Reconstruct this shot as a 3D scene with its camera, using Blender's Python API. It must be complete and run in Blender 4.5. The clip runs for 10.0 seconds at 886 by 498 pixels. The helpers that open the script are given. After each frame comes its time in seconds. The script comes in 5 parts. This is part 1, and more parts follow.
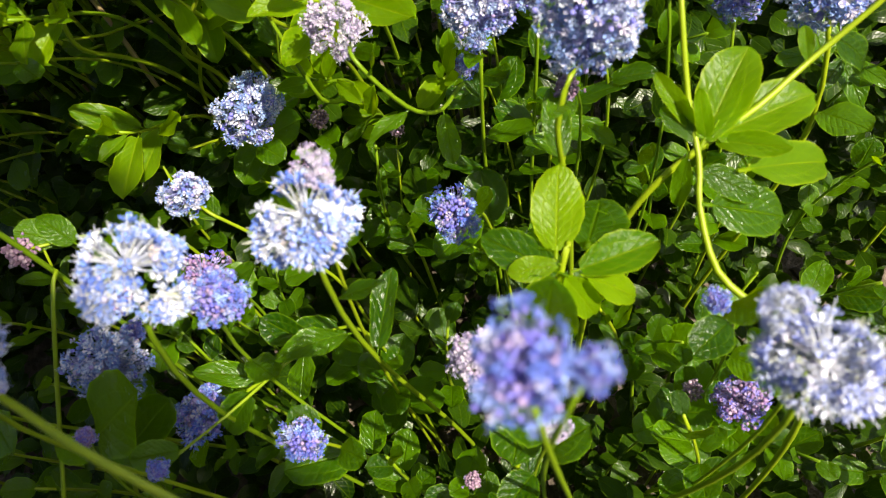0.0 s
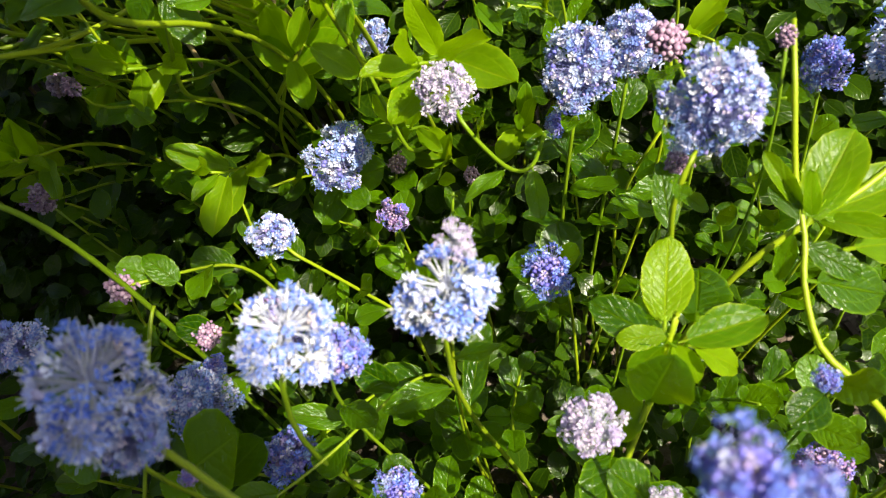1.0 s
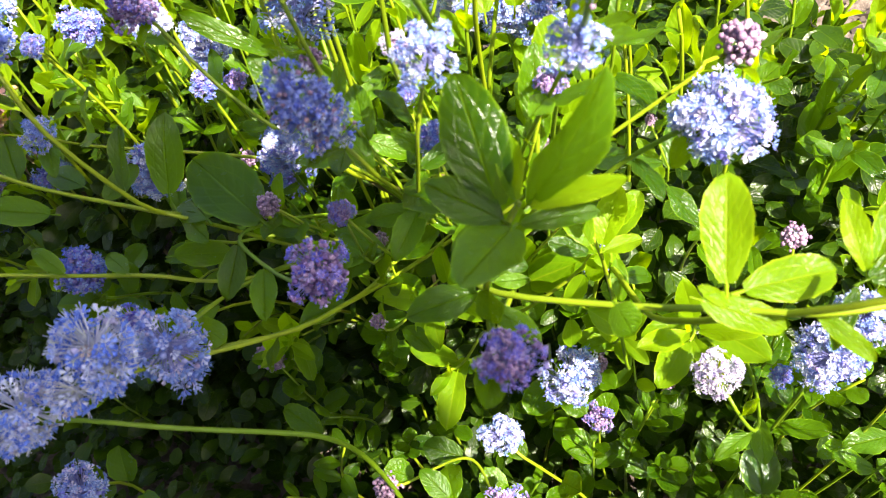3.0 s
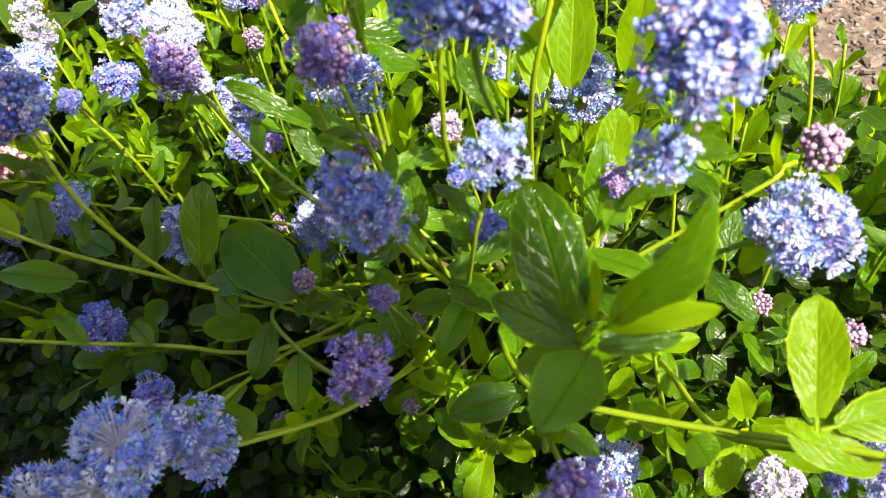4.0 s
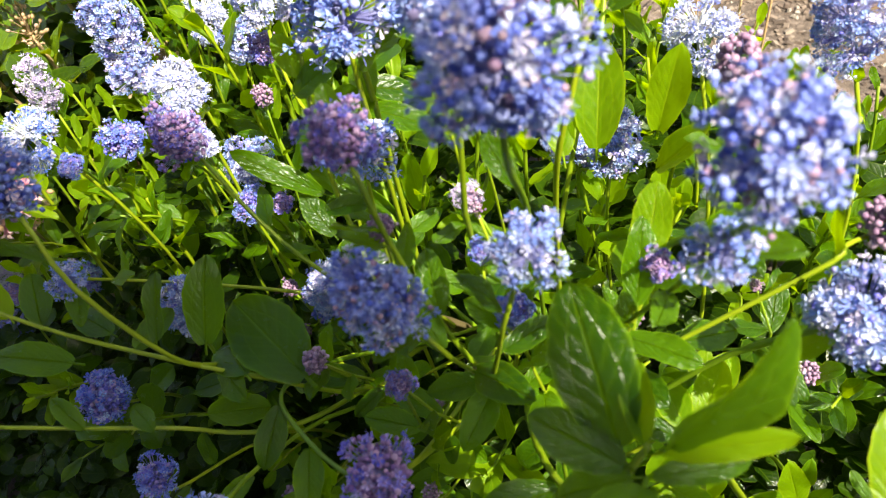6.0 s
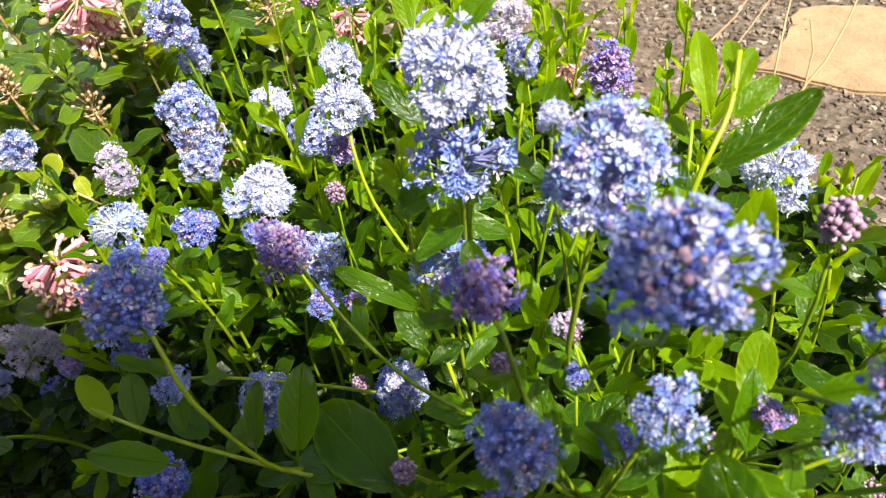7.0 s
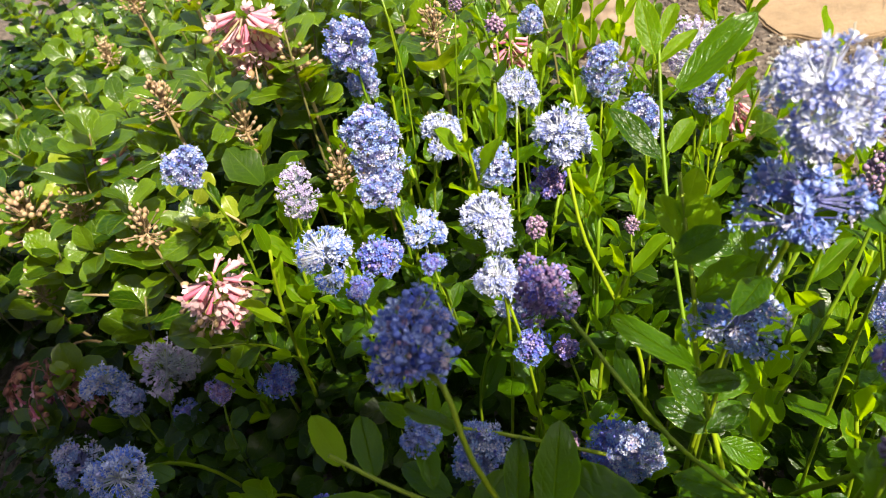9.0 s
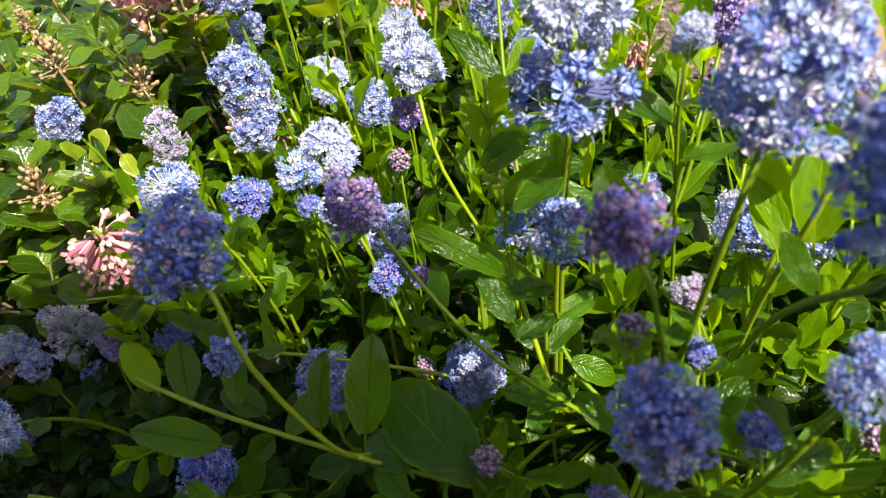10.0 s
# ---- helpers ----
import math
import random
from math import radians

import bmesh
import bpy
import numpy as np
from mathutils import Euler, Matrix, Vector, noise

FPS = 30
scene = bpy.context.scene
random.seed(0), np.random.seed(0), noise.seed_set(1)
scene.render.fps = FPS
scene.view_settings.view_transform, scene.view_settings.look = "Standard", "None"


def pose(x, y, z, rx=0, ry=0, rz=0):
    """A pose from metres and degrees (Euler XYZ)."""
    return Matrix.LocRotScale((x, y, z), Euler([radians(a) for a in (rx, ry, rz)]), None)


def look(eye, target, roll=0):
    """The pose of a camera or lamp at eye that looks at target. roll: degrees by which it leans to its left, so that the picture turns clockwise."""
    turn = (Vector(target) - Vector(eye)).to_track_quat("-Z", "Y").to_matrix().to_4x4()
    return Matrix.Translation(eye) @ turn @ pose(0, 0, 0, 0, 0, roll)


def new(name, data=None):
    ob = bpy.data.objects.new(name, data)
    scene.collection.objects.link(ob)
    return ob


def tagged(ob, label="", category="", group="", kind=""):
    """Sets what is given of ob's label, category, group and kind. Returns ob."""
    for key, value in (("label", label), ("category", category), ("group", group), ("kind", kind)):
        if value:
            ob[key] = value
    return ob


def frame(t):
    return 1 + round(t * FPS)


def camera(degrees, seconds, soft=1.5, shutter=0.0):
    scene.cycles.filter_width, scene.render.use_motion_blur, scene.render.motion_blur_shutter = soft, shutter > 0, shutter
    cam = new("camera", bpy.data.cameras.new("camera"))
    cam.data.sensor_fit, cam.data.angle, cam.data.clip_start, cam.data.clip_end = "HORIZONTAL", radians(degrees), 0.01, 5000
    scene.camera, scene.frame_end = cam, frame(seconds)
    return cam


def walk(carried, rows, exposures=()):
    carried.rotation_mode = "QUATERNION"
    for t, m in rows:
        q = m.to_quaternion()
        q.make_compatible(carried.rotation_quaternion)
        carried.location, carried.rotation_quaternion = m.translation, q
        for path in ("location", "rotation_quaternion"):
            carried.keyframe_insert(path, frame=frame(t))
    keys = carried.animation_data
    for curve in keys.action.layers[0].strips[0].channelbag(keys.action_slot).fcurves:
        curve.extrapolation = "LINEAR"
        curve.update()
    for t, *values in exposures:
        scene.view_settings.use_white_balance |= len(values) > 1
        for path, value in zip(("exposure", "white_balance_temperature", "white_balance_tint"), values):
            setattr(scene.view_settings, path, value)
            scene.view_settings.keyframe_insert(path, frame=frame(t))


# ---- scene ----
cam = camera(63.9, 10.0, soft=1.1)
PATH = [
    (0, (0.018, 0.038, 0.621), (-0.215, 1.057, -1.084), -15.7),
    (0.5, (0.012, 0.042, 0.63), (-0.229, 1.095, -1.053), -14.6),
    (1, (-0.01, 0.044, 0.639), (-0.292, 1.119, -1.025), -14.8),
    (1.5, (-0.025, 0.053, 0.67), (-0.314, 1.158, -0.972), -12.6),
    (2, (-0.058, 0.067, 0.713), (-0.377, 1.214, -0.894), -11.8),
    (2.5, (-0.086, 0.079, 0.726), (-0.454, 1.242, -0.86), -12.9),
    (3, (-0.104, 0.08, 0.741), (-0.497, 1.266, -0.82), -12.5),
    (3.2, (-0.11, 0.082, 0.745), (-0.515, 1.284, -0.801), -11.5),
    (4.3, (-0.125, 0.107, 0.743), (-0.557, 1.391, -0.729), -10.0),
    (4.5, (-0.126, 0.109, 0.748), (-0.582, 1.394, -0.716), -10.7),
    (5, (-0.124, 0.119, 0.742), (-0.592, 1.414, -0.708), -10.9),
    (5.2, (-0.124, 0.12, 0.738), (-0.594, 1.408, -0.718), -12.7),
    (6.3, (-0.137, 0.131, 0.743), (-0.589, 1.49, -0.653), -10.5),
    (6.5, (-0.142, 0.132, 0.752), (-0.588, 1.514, -0.624), -9.8),
    (7, (-0.167, 0.129, 0.774), (-0.634, 1.562, -0.54), -8.6),
    (7.5, (-0.209, 0.121, 0.796), (-0.764, 1.571, -0.464), -8.9),
    (8, (-0.25, 0.117, 0.798), (-0.85, 1.582, -0.424), -7.2),
    (8.5, (-0.263, 0.124, 0.779), (-0.88, 1.591, -0.432), -7.7),
    (9, (-0.259, 0.132, 0.765), (-0.881, 1.588, -0.458), -8.5),
    (9.5, (-0.239, 0.14, 0.752), (-0.846, 1.577, -0.499), -9.5),
    (10, (-0.196, 0.139, 0.737), (-0.756, 1.565, -0.549), -9.7),
]
walk(cam, [(t, look(eye, target, roll)) for t, eye, target, roll in PATH],
     exposures=((0.0, 1.28, 7200, 5), (1.0, 1.48, 7100, 6), (2.0, 2.18, 6900, 11), (3.0, 2.36, 6900, 13), (4.5, 1.74, 7000, 9), (5.0, 1.64, 7000, 9),
                (6.5, 1.72, 7000, 8), (7.2, 1.44, 6900, 8), (8.0, 1.34, 6900, 8), (9.0, 1.31, 6900, 8), (10.0, 1.31, 6800, 5)))
cam.data.dof.use_dof = True
cam.data.dof.focus_distance = 0.44
cam.data.dof.aperture_fstop = 21.0

# ---- light ----
SUN_ELEV, SUN_AZ = 54.0, 126.0     # degrees; azimuth turns from +y towards +x
world = bpy.data.worlds.new("sky")
scene.world = world
world.use_nodes = True
wn = world.node_tree
sky = wn.nodes.new("ShaderNodeTexSky")
sky.sky_type, sky.sun_disc = "NISHITA", False
sky.dust_density, sky.ozone_density = 3.0, 0.6
sky.sun_elevation, sky.sun_rotation = radians(SUN_ELEV), radians(SUN_AZ)
wn.nodes["Background"].inputs["Strength"].default_value = 0.08
wn.links.new(sky.outputs[0], wn.nodes["Background"].inputs["Color"])
sun_data = bpy.data.lights.new("sun", "SUN")
sun_data.energy, sun_data.angle, sun_data.color = 5.0, radians(0.5), (1.0, 0.93, 0.79)
sun = new("sun", sun_data)
to_sun = Vector((math.sin(radians(SUN_AZ)) * math.cos(radians(SUN_ELEV)), math.cos(radians(SUN_AZ)) * math.cos(radians(SUN_ELEV)), math.sin(radians(SUN_ELEV))))
sun.rotation_mode = "QUATERNION"
sun.rotation_quaternion = to_sun.to_track_quat("Z", "Y")
sun.location = to_sun * 6
scene.view_settings.exposure = 1.3

BLOCKER_END, BOARD_END, BOARD_LOW = 0.69, 0.785, 1.98    # sun blockers added behind the camera: wall end, board end and underside

# ---- materials ----
rng = random.Random(7)


def material(name):
    m = bpy.data.materials.new(name)
    m.use_nodes = True
    t = m.node_tree
    return m, t, t.nodes["Principled BSDF"]


def ramp(t, fac, stops):
    r = t.nodes.new("ShaderNodeValToRGB")
    e = r.color_ramp.elements
    while len(e) < len(stops):
        e.new(0.5)
    for k, (p, c) in zip(e, stops):
        k.position, k.color = p, (*c, 1)
    t.links.new(fac, r.inputs[0])
    return r.outputs[0]


def math_node(t, op, a, b=None, clamp=False):
    n = t.nodes.new("ShaderNodeMath")
    n.operation, n.use_clamp = op, clamp
    for k, v in enumerate((a, b)):
        if v is None:
            continue
        if isinstance(v, (int, float)):
            n.inputs[k].default_value = v
        else:
            t.links.new(v, n.inputs[k])
    return n.outputs[0]


def mix_color(t, fac, a, b, blend="MIX"):
    n = t.nodes.new("ShaderNodeMix")
    n.data_type, n.blend_type = "RGBA", blend
    for k, v in ((0, fac), (6, a), (7, b)):
        if isinstance(v, (int, float)):
            n.inputs[k].default_value = v
        elif isinstance(v, tuple):
            n.inputs[k].default_value = (*v, 1)
        else:
            t.links.new(v, n.inputs[k])
    return n.outputs[2]


def noise_tex(t, scale, detail=3, vec=None, rough=0.55):
    n = t.nodes.new("ShaderNodeTexNoise")
    n.inputs["Scale"].default_value, n.inputs["Detail"].default_value, n.inputs["Roughness"].default_value = scale, detail, rough
    if vec is not None:
        t.links.new(vec, n.inputs["Vector"])
    return n.outputs[0]


def bump(t, bsdf, height, strength, distance):
    b = t.nodes.new("ShaderNodeBump")
    b.inputs["Strength"].default_value, b.inputs["Distance"].default_value = strength, distance
    t.links.new(height, b.inputs["Height"])
    t.links.new(b.outputs[0], bsdf.inputs["Normal"])
    return b.outputs[0]


def translucent(t, bsdf, color, share, normal=None):
    tr = t.nodes.new("ShaderNodeBsdfTranslucent")
    if isinstance(color, tuple):
        tr.inputs[0].default_value = (*color, 1)
    else:
        t.links.new(color, tr.inputs[0])
    mx = t.nodes.new("ShaderNodeMixShader")
    mx.inputs[0].default_value = share
    t.links.new(bsdf.outputs[0], mx.inputs[1])
    t.links.new(tr.outputs[0], mx.inputs[2])
    t.links.new(mx.outputs[0], t.nodes["Material Output"].inputs[0])


def leaf_material(name, dark, light, glow, vein, rough, share, island=False, pleat=0.3, spec=0.45):
    m, t, b = material(name)
    if island:
        rnd = t.nodes.new("ShaderNodeNewGeometry").outputs["Random Per Island"]
    else:
        rnd = t.nodes.new("ShaderNodeObjectInfo").outputs["Random"]
    uv = t.nodes.new("ShaderNodeUVMap")
    sep = t.nodes.new("ShaderNodeSeparateXYZ")
    t.links.new(uv.outputs[0], sep.inputs[0])
    u = math_node(t, "ABSOLUTE", math_node(t, "SUBTRACT", math_node(t, "MULTIPLY", sep.outputs[0], 2.0), 1.0))
    v = sep.outputs[1]
    # side veins run forward from the midrib
    co = t.nodes.new("ShaderNodeTexCoord").outputs["Object"]
    sway = math_node(t, "MULTIPLY", noise_tex(t, 60.0 if island else 3.2, 2, co), 0.16)
    ph = math_node(t, "MULTIPLY", math_node(t, "ADD", sway, math_node(t, "SUBTRACT", v, math_node(t, "MULTIPLY", u, 0.34))), math_node(t, "ADD", 38.0, math_node(t, "MULTIPLY", rnd, 14.0)))
    wave = math_node(t, "MULTIPLY", math_node(t, "ADD", math_node(t, "SINE", ph), 1.0), 0.5)
    side = math_node(t, "POWER", wave, 3.0)
    rib = math_node(t, "SUBTRACT", 1.0, math_node(t, "MULTIPLY", u, 13.0), clamp=True)
    arc = math_node(t, "ABSOLUTE", math_node(t, "SUBTRACT", u, math_node(t, "MULTIPLY", 0.62, math_node(t, "SUBTRACT", 1.0, math_node(t, "POWER", v, 3.0)))))
    lat = math_node(t, "SUBTRACT", 1.0, math_node(t, "MULTIPLY", arc, 16.0), clamp=True)
    veins = math_node(t, "MAXIMUM", rib, math_node(t, "MULTIPLY", math_node(t, "MAXIMUM", math_node(t, "MULTIPLY", side, 0.5), lat), 0.5))
    blot = noise_tex(t, 90.0 if island else 4.5, 4, co)
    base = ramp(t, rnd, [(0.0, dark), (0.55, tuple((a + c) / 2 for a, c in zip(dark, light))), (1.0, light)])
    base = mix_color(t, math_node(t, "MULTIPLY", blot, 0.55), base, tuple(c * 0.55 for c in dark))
    col = mix_color(t, math_node(t, "MULTIPLY", veins, 0.45), base, vein)
    rim = math_node(t, "MULTIPLY", math_node(t, "SUBTRACT", u, 0.88), 8.0, clamp=True)
    col = mix_color(t, math_node(t, "MULTIPLY", rim, 0.35), col, tuple(min(0.6, c * 1.5) for c in vein))
    t.links.new(col, b.inputs["Base Color"])
    b.inputs["Specular IOR Level"].default_value = spec
    rg = math_node(t, "ADD", math_node(t, "MULTIPLY", blot, 0.22), rough - 0.11)
    t.links.new(rg, b.inputs["Roughness"])
    crinkle = noise_tex(t, 260.0 if island else 13.0, 3, co)
    height = math_node(t, "SUBTRACT", math_node(t, "ADD", math_node(t, "MULTIPLY", blot, 0.9), math_node(t, "MULTIPLY", crinkle, 0.14)), math_node(t, "MULTIPLY", math_node(t, "MAXIMUM", math_node(t, "MULTIPLY", rib, 0.4), math_node(t, "MULTIPLY", math_node(t, "MAXIMUM", side, lat), 0.10)), 0.9))
    bump(t, b, height, pleat, 0.0018)
    tg = mix_color(t, rnd, tuple(c * 0.75 for c in glow), glow)
    tg = mix_color(t, math_node(t, "MULTIPLY", veins, 0.14), tg, tuple(c * 0.6 for c in glow))
    tg = mix_color(t, math_node(t, "MULTIPLY", rim, 0.35), tg, tuple(min(0.9, c * 1.35) for c in glow))
    translucent(t, b, tg, share)
    return m


LEAF = leaf_material("ceanothus_leaf", (0.006, 0.036, 0.001), (0.066, 0.160, 0.002), (0.43, 0.68, 0.003), (0.15, 0.27, 0.006), 0.25, 0.34, pleat=1.0, spec=0.28)
LEAF_YOUNG = leaf_material("young_leaf", (0.048, 0.140, 0.003), (0.165, 0.28, 0.004), (0.56, 0.80, 0.005), (0.33, 0.42, 0.012), 0.34, 0.50, pleat=0.6, spec=0.15)
# inner leaves: the shade deep in the shrub is put into their colour
LEAF_SHADED = leaf_material("inner_shade_leaf", (0.003, 0.013, 0.001), (0.024, 0.060, 0.002), (0.17, 0.32, 0.003), (0.07, 0.12, 0.004), 0.26, 0.18, island=True, pleat=0.5, spec=0.15)
LEAF_ESC = leaf_material("escallonia_leaf", (0.008, 0.040, 0.002), (0.135, 0.230, 0.006), (0.52, 0.66, 0.006), (0.20, 0.30, 0.015), 0.23, 0.30, pleat=1.0, spec=0.75)
LEAF_ESC_PALE = leaf_material("escallonia_pale_leaf", (0.16, 0.23, 0.012), (0.27, 0.31, 0.02), (0.52, 0.58, 0.015), (0.36, 0.38, 0.05), 0.26, 0.26, pleat=0.2)
# escallonia leaf darkened to carry the shade of the gaps between shoots
LEAF_ESC_SHADED = leaf_material("escallonia_shade_leaf", (0.005, 0.020, 0.002), (0.030, 0.065, 0.003), (0.16, 0.27, 0.005), (0.07, 0.12, 0.008), 0.22, 0.16, island=True, pleat=0.3, spec=0.25)


def plain(name, stops, rough, share=0.0, scale=300.0, island=True, spec=0.4, bumpy=0.15):
    m, t, b = material(name)
    if island:
        rnd = t.nodes.new("ShaderNodeNewGeometry").outputs["Random Per Island"]
    else:
        rnd = t.nodes.new("ShaderNodeObjectInfo").outputs["Random"]
    co = t.nodes.new("ShaderNodeTexCoord").outputs["Object"]
    n = noise_tex(t, scale, 4, co)
    col = ramp(t, rnd, stops)
    col = mix_color(t, math_node(t, "MULTIPLY", n, 0.35), col, tuple(c * 0.6 for c in stops[0][1]))
    t.links.new(col, b.inputs["Base Color"])
    b.inputs["Roughness"].default_value = rough
    b.inputs["Specular IOR Level"].default_value = spec
    if bumpy:
        bump(t, b, n, bumpy, 0.0006)
    if share:
        translucent(t, b, col, share)
    return m


STEM = plain("green_stem", [(0.0, (0.14, 0.25, 0.008)), (1.0, (0.31, 0.39, 0.012))], 0.40, 0.22, 220, island=False)
STEM_ESC = plain("escallonia_stem", [(0.0, (0.30, 0.20, 0.10)), (1.0, (0.42, 0.31, 0.17))], 0.6, 0.0, 160, island=False)
STEM_LEAFY = plain("escallonia_young_stem", [(0.0, (0.10, 0.11, 0.03)), (1.0, (0.20, 0.16, 0.06))], 0.6, 0.0, 160, island=False)
STEM_RED = plain("woody_stem", [(0.0, (0.085, 0.065, 0.026)), (1.0, (0.135, 0.105, 0.042))], 0.7, 0.0, 160, island=False)
PETAL = {
    "O": plain("pale_petal", [(0.0, (0.099, 0.180, 0.693)), (0.4, (0.213, 0.350, 0.861)), (0.75, (0.660, 0.710, 0.930)), (0.94, (0.800, 0.820, 0.900)), (1.0, (0.520, 0.420, 0.360))], 0.6, 0.24),
    "B": plain("blue_petal", [(0.0, (0.129, 0.200, 0.567)), (0.35, (0.289, 0.420, 0.756)), (0.75, (0.700, 0.720, 0.840)), (1.0, (0.680, 0.580, 0.700))], 0.6, 0.24),
    "D": plain("deep_blue_petal", [(0.0, (0.076, 0.120, 0.567)), (0.5, (0.167, 0.260, 0.735)), (0.85, (0.426, 0.580, 0.861)), (1.0, (0.500, 0.400, 0.500))], 0.6, 0.22),
    "L": plain("lilac_petal", [(0.0, (0.430, 0.360, 0.638)), (0.5, (0.602, 0.528, 0.739)), (1.0, (0.722, 0.656, 0.781))], 0.6, 0.35),
    "N": plain("clear_blue_petal", [(0.0, (0.115, 0.165, 0.570)), (0.45, (0.262, 0.340, 0.720)), (0.80, (0.560, 0.640, 0.820)), (1.0, (0.580, 0.450, 0.500))], 0.6, 0.22),
    "W": plain("whitish_petal", [(0.0, (0.24, 0.30, 0.78)), (0.45, (0.54, 0.59, 0.88)), (0.9, (0.84, 0.86, 0.91)), (1.0, (0.76, 0.66, 0.78))], 0.6, 0.24),
    "S": plain("loose_blue_petal", [(0.0, (0.122, 0.200, 0.588)), (0.4, (0.258, 0.390, 0.777)), (0.75, (0.660, 0.690, 0.860)), (1.0, (0.600, 0.500, 0.600))], 0.6, 0.22),
    "M": plain("mauve_petal", [(0.0, (0.276, 0.194, 0.437)), (1.0, (0.478, 0.387, 0.665))], 0.6, 0.25),
    "P": plain("violet_petal", [(0.0, (0.11, 0.11, 0.60)), (0.6, (0.34, 0.29, 0.78)), (1.0, (0.58, 0.46, 0.70))], 0.6, 0.22),
}
BUD = {
    "O": plain("pale_bud", [(0.0, (0.385, 0.370, 0.655)), (1.0, (0.548, 0.518, 0.706))], 0.55, 0.2),
    "B": plain("blue_bud", [(0.0, (0.12, 0.12, 0.56)), (0.7, (0.29, 0.28, 0.74)), (1.0, (0.36, 0.25, 0.44))], 0.55, 0.15),
    "D": plain("indigo_bud", [(0.0, (0.10, 0.09, 0.50)), (0.6, (0.24, 0.22, 0.70)), (1.0, (0.46, 0.32, 0.46))], 0.55, 0.15),
    "L": plain("lilac_bud", [(0.0, (0.430, 0.336, 0.554)), (1.0, (0.619, 0.504, 0.689))], 0.55, 0.2),
    "N": plain("round_blue_bud", [(0.0, (0.080, 0.118, 0.550)), (0.45, (0.192, 0.262, 0.710)), (0.70, (0.350, 0.420, 0.770)), (0.82, (0.340, 0.200, 0.300)), (1.0, (0.440, 0.300, 0.300))], 0.45, 0.15),
    "W": plain("whitish_bud", [(0.0, (0.444, 0.429, 0.689)), (1.0, (0.592, 0.577, 0.739))], 0.55, 0.2),
    "S": plain("loose_blue_bud", [(0.0, (0.114, 0.170, 0.546)), (0.7, (0.258, 0.350, 0.735)), (1.0, (0.420, 0.320, 0.460))], 0.5, 0.15),
    "M": plain("mauve_bud", [(0.0, (0.20, 0.11, 0.21)), (0.6, (0.36, 0.23, 0.35)), (1.0, (0.56, 0.42, 0.53))], 0.5, 0.15),
    "P": plain("plum_bud", [(0.0, (0.17, 0.09, 0.30)), (0.5, (0.32, 0.19, 0.38)), (1.0, (0.54, 0.38, 0.54))], 0.5, 0.15),
}
STALK = plain("white_flower_stalk", [(0.0, (0.52, 0.55, 0.74)), (0.7, (0.70, 0.72, 0.80)), (1.0, (0.70, 0.72, 0.50))], 0.6, 0.3)
STALK_BLUE = plain("blue_flower_stalk", [(0.0, (0.222, 0.237, 0.622)), (1.0, (0.444, 0.444, 0.722))], 0.6, 0.3)
PINK = plain("pink_petal", [(0.0, (0.55, 0.12, 0.22)), (0.5, (0.74, 0.32, 0.40)), (1.0, (0.86, 0.57, 0.60))], 0.5, 0.25)
PINK_TIP = plain("pale_pink_petal", [(0.0, (0.76, 0.42, 0.48)), (1.0, (0.88, 0.68, 0.68))], 0.5, 0.25)
TAN = plain("tan_bud", [(0.0, (0.30, 0.185, 0.095)), (0.6, (0.44, 0.31, 0.18)), (1.0, (0.54, 0.35, 0.29))], 0.6, 0.15)


# ---- mesh helpers ----
def mesh_of(name, verts, faces, mat, uvs=None, smooth=True):
    me = bpy.data.meshes.new(name)
    me.from_pydata(verts, [], faces)
    if uvs is not None:
        lay = me.uv_layers.new(name="UVMap")
        idx = np.empty(len(me.loops), dtype=np.int32)
        me.loops.foreach_get("vertex_index", idx)
        lay.data.foreach_set("uv", np.asarray(uvs, dtype=np.float32)[idx].ravel())
    if smooth:
        me.polygons.foreach_set("use_smooth", [True] * len(me.polygons))
    me.materials.append(mat)
    me.update()
    return me


def part(name, me, parent, m=None, label="", kind=""):
    """One mesh under a thing or a part; m is its place in the world."""
    ob = new(name, me)
    ob.parent = parent
    if m is not None:
        base = Matrix.Identity(4)
        p = parent
        while p is not None:
            base = p.matrix_basis @ base
            p = p.parent
        ob.matrix_basis = base.inverted() @ m
    return tagged(ob, label, "", "", kind)


def thing(name, place, label, category, group="", kind=""):
    ob = new(name)
    ob.empty_display_size = 0.02
    ob.matrix_basis = Matrix.Translation(place)
    return tagged(ob, label, category, group, kind)


def frame_of(origin, along, up):
    """A frame with y along, z close to up."""
    y = Vector(along).normalized()
    x = y.cross(Vector(up))
    if x.length < 1e-4:
        x = y.orthogonal()
    x.normalize()
    z = x.cross(y)
    m = Matrix((x, y, z)).transposed().to_4x4()
    m.translation = origin
    return m


def tube(points, radii, sides=6):
    verts, faces = [], []
    n = len(points)
    for i, p in enumerate(points):
        d = (points[min(i + 1, n - 1)] - points[max(i - 1, 0)]).normalized()
        x = d.cross(Vector((0.3, 0.9, 0.2))).normalized()
        y = d.cross(x)
        for k in range(sides):
            a = 2 * math.pi * k / sides
            verts.append(p + (x * math.cos(a) + y * math.sin(a)) * radii[i])
    for i in range(n - 1):
        for k in range(sides):
            a, b = i * sides + k, i * sides + (k + 1) % sides
            faces.append((a, b, b + sides, a + sides))
    faces.append(tuple(range(sides))[::-1])
    faces.append(tuple(range((n - 1) * sides, n * sides)))
    return verts, faces


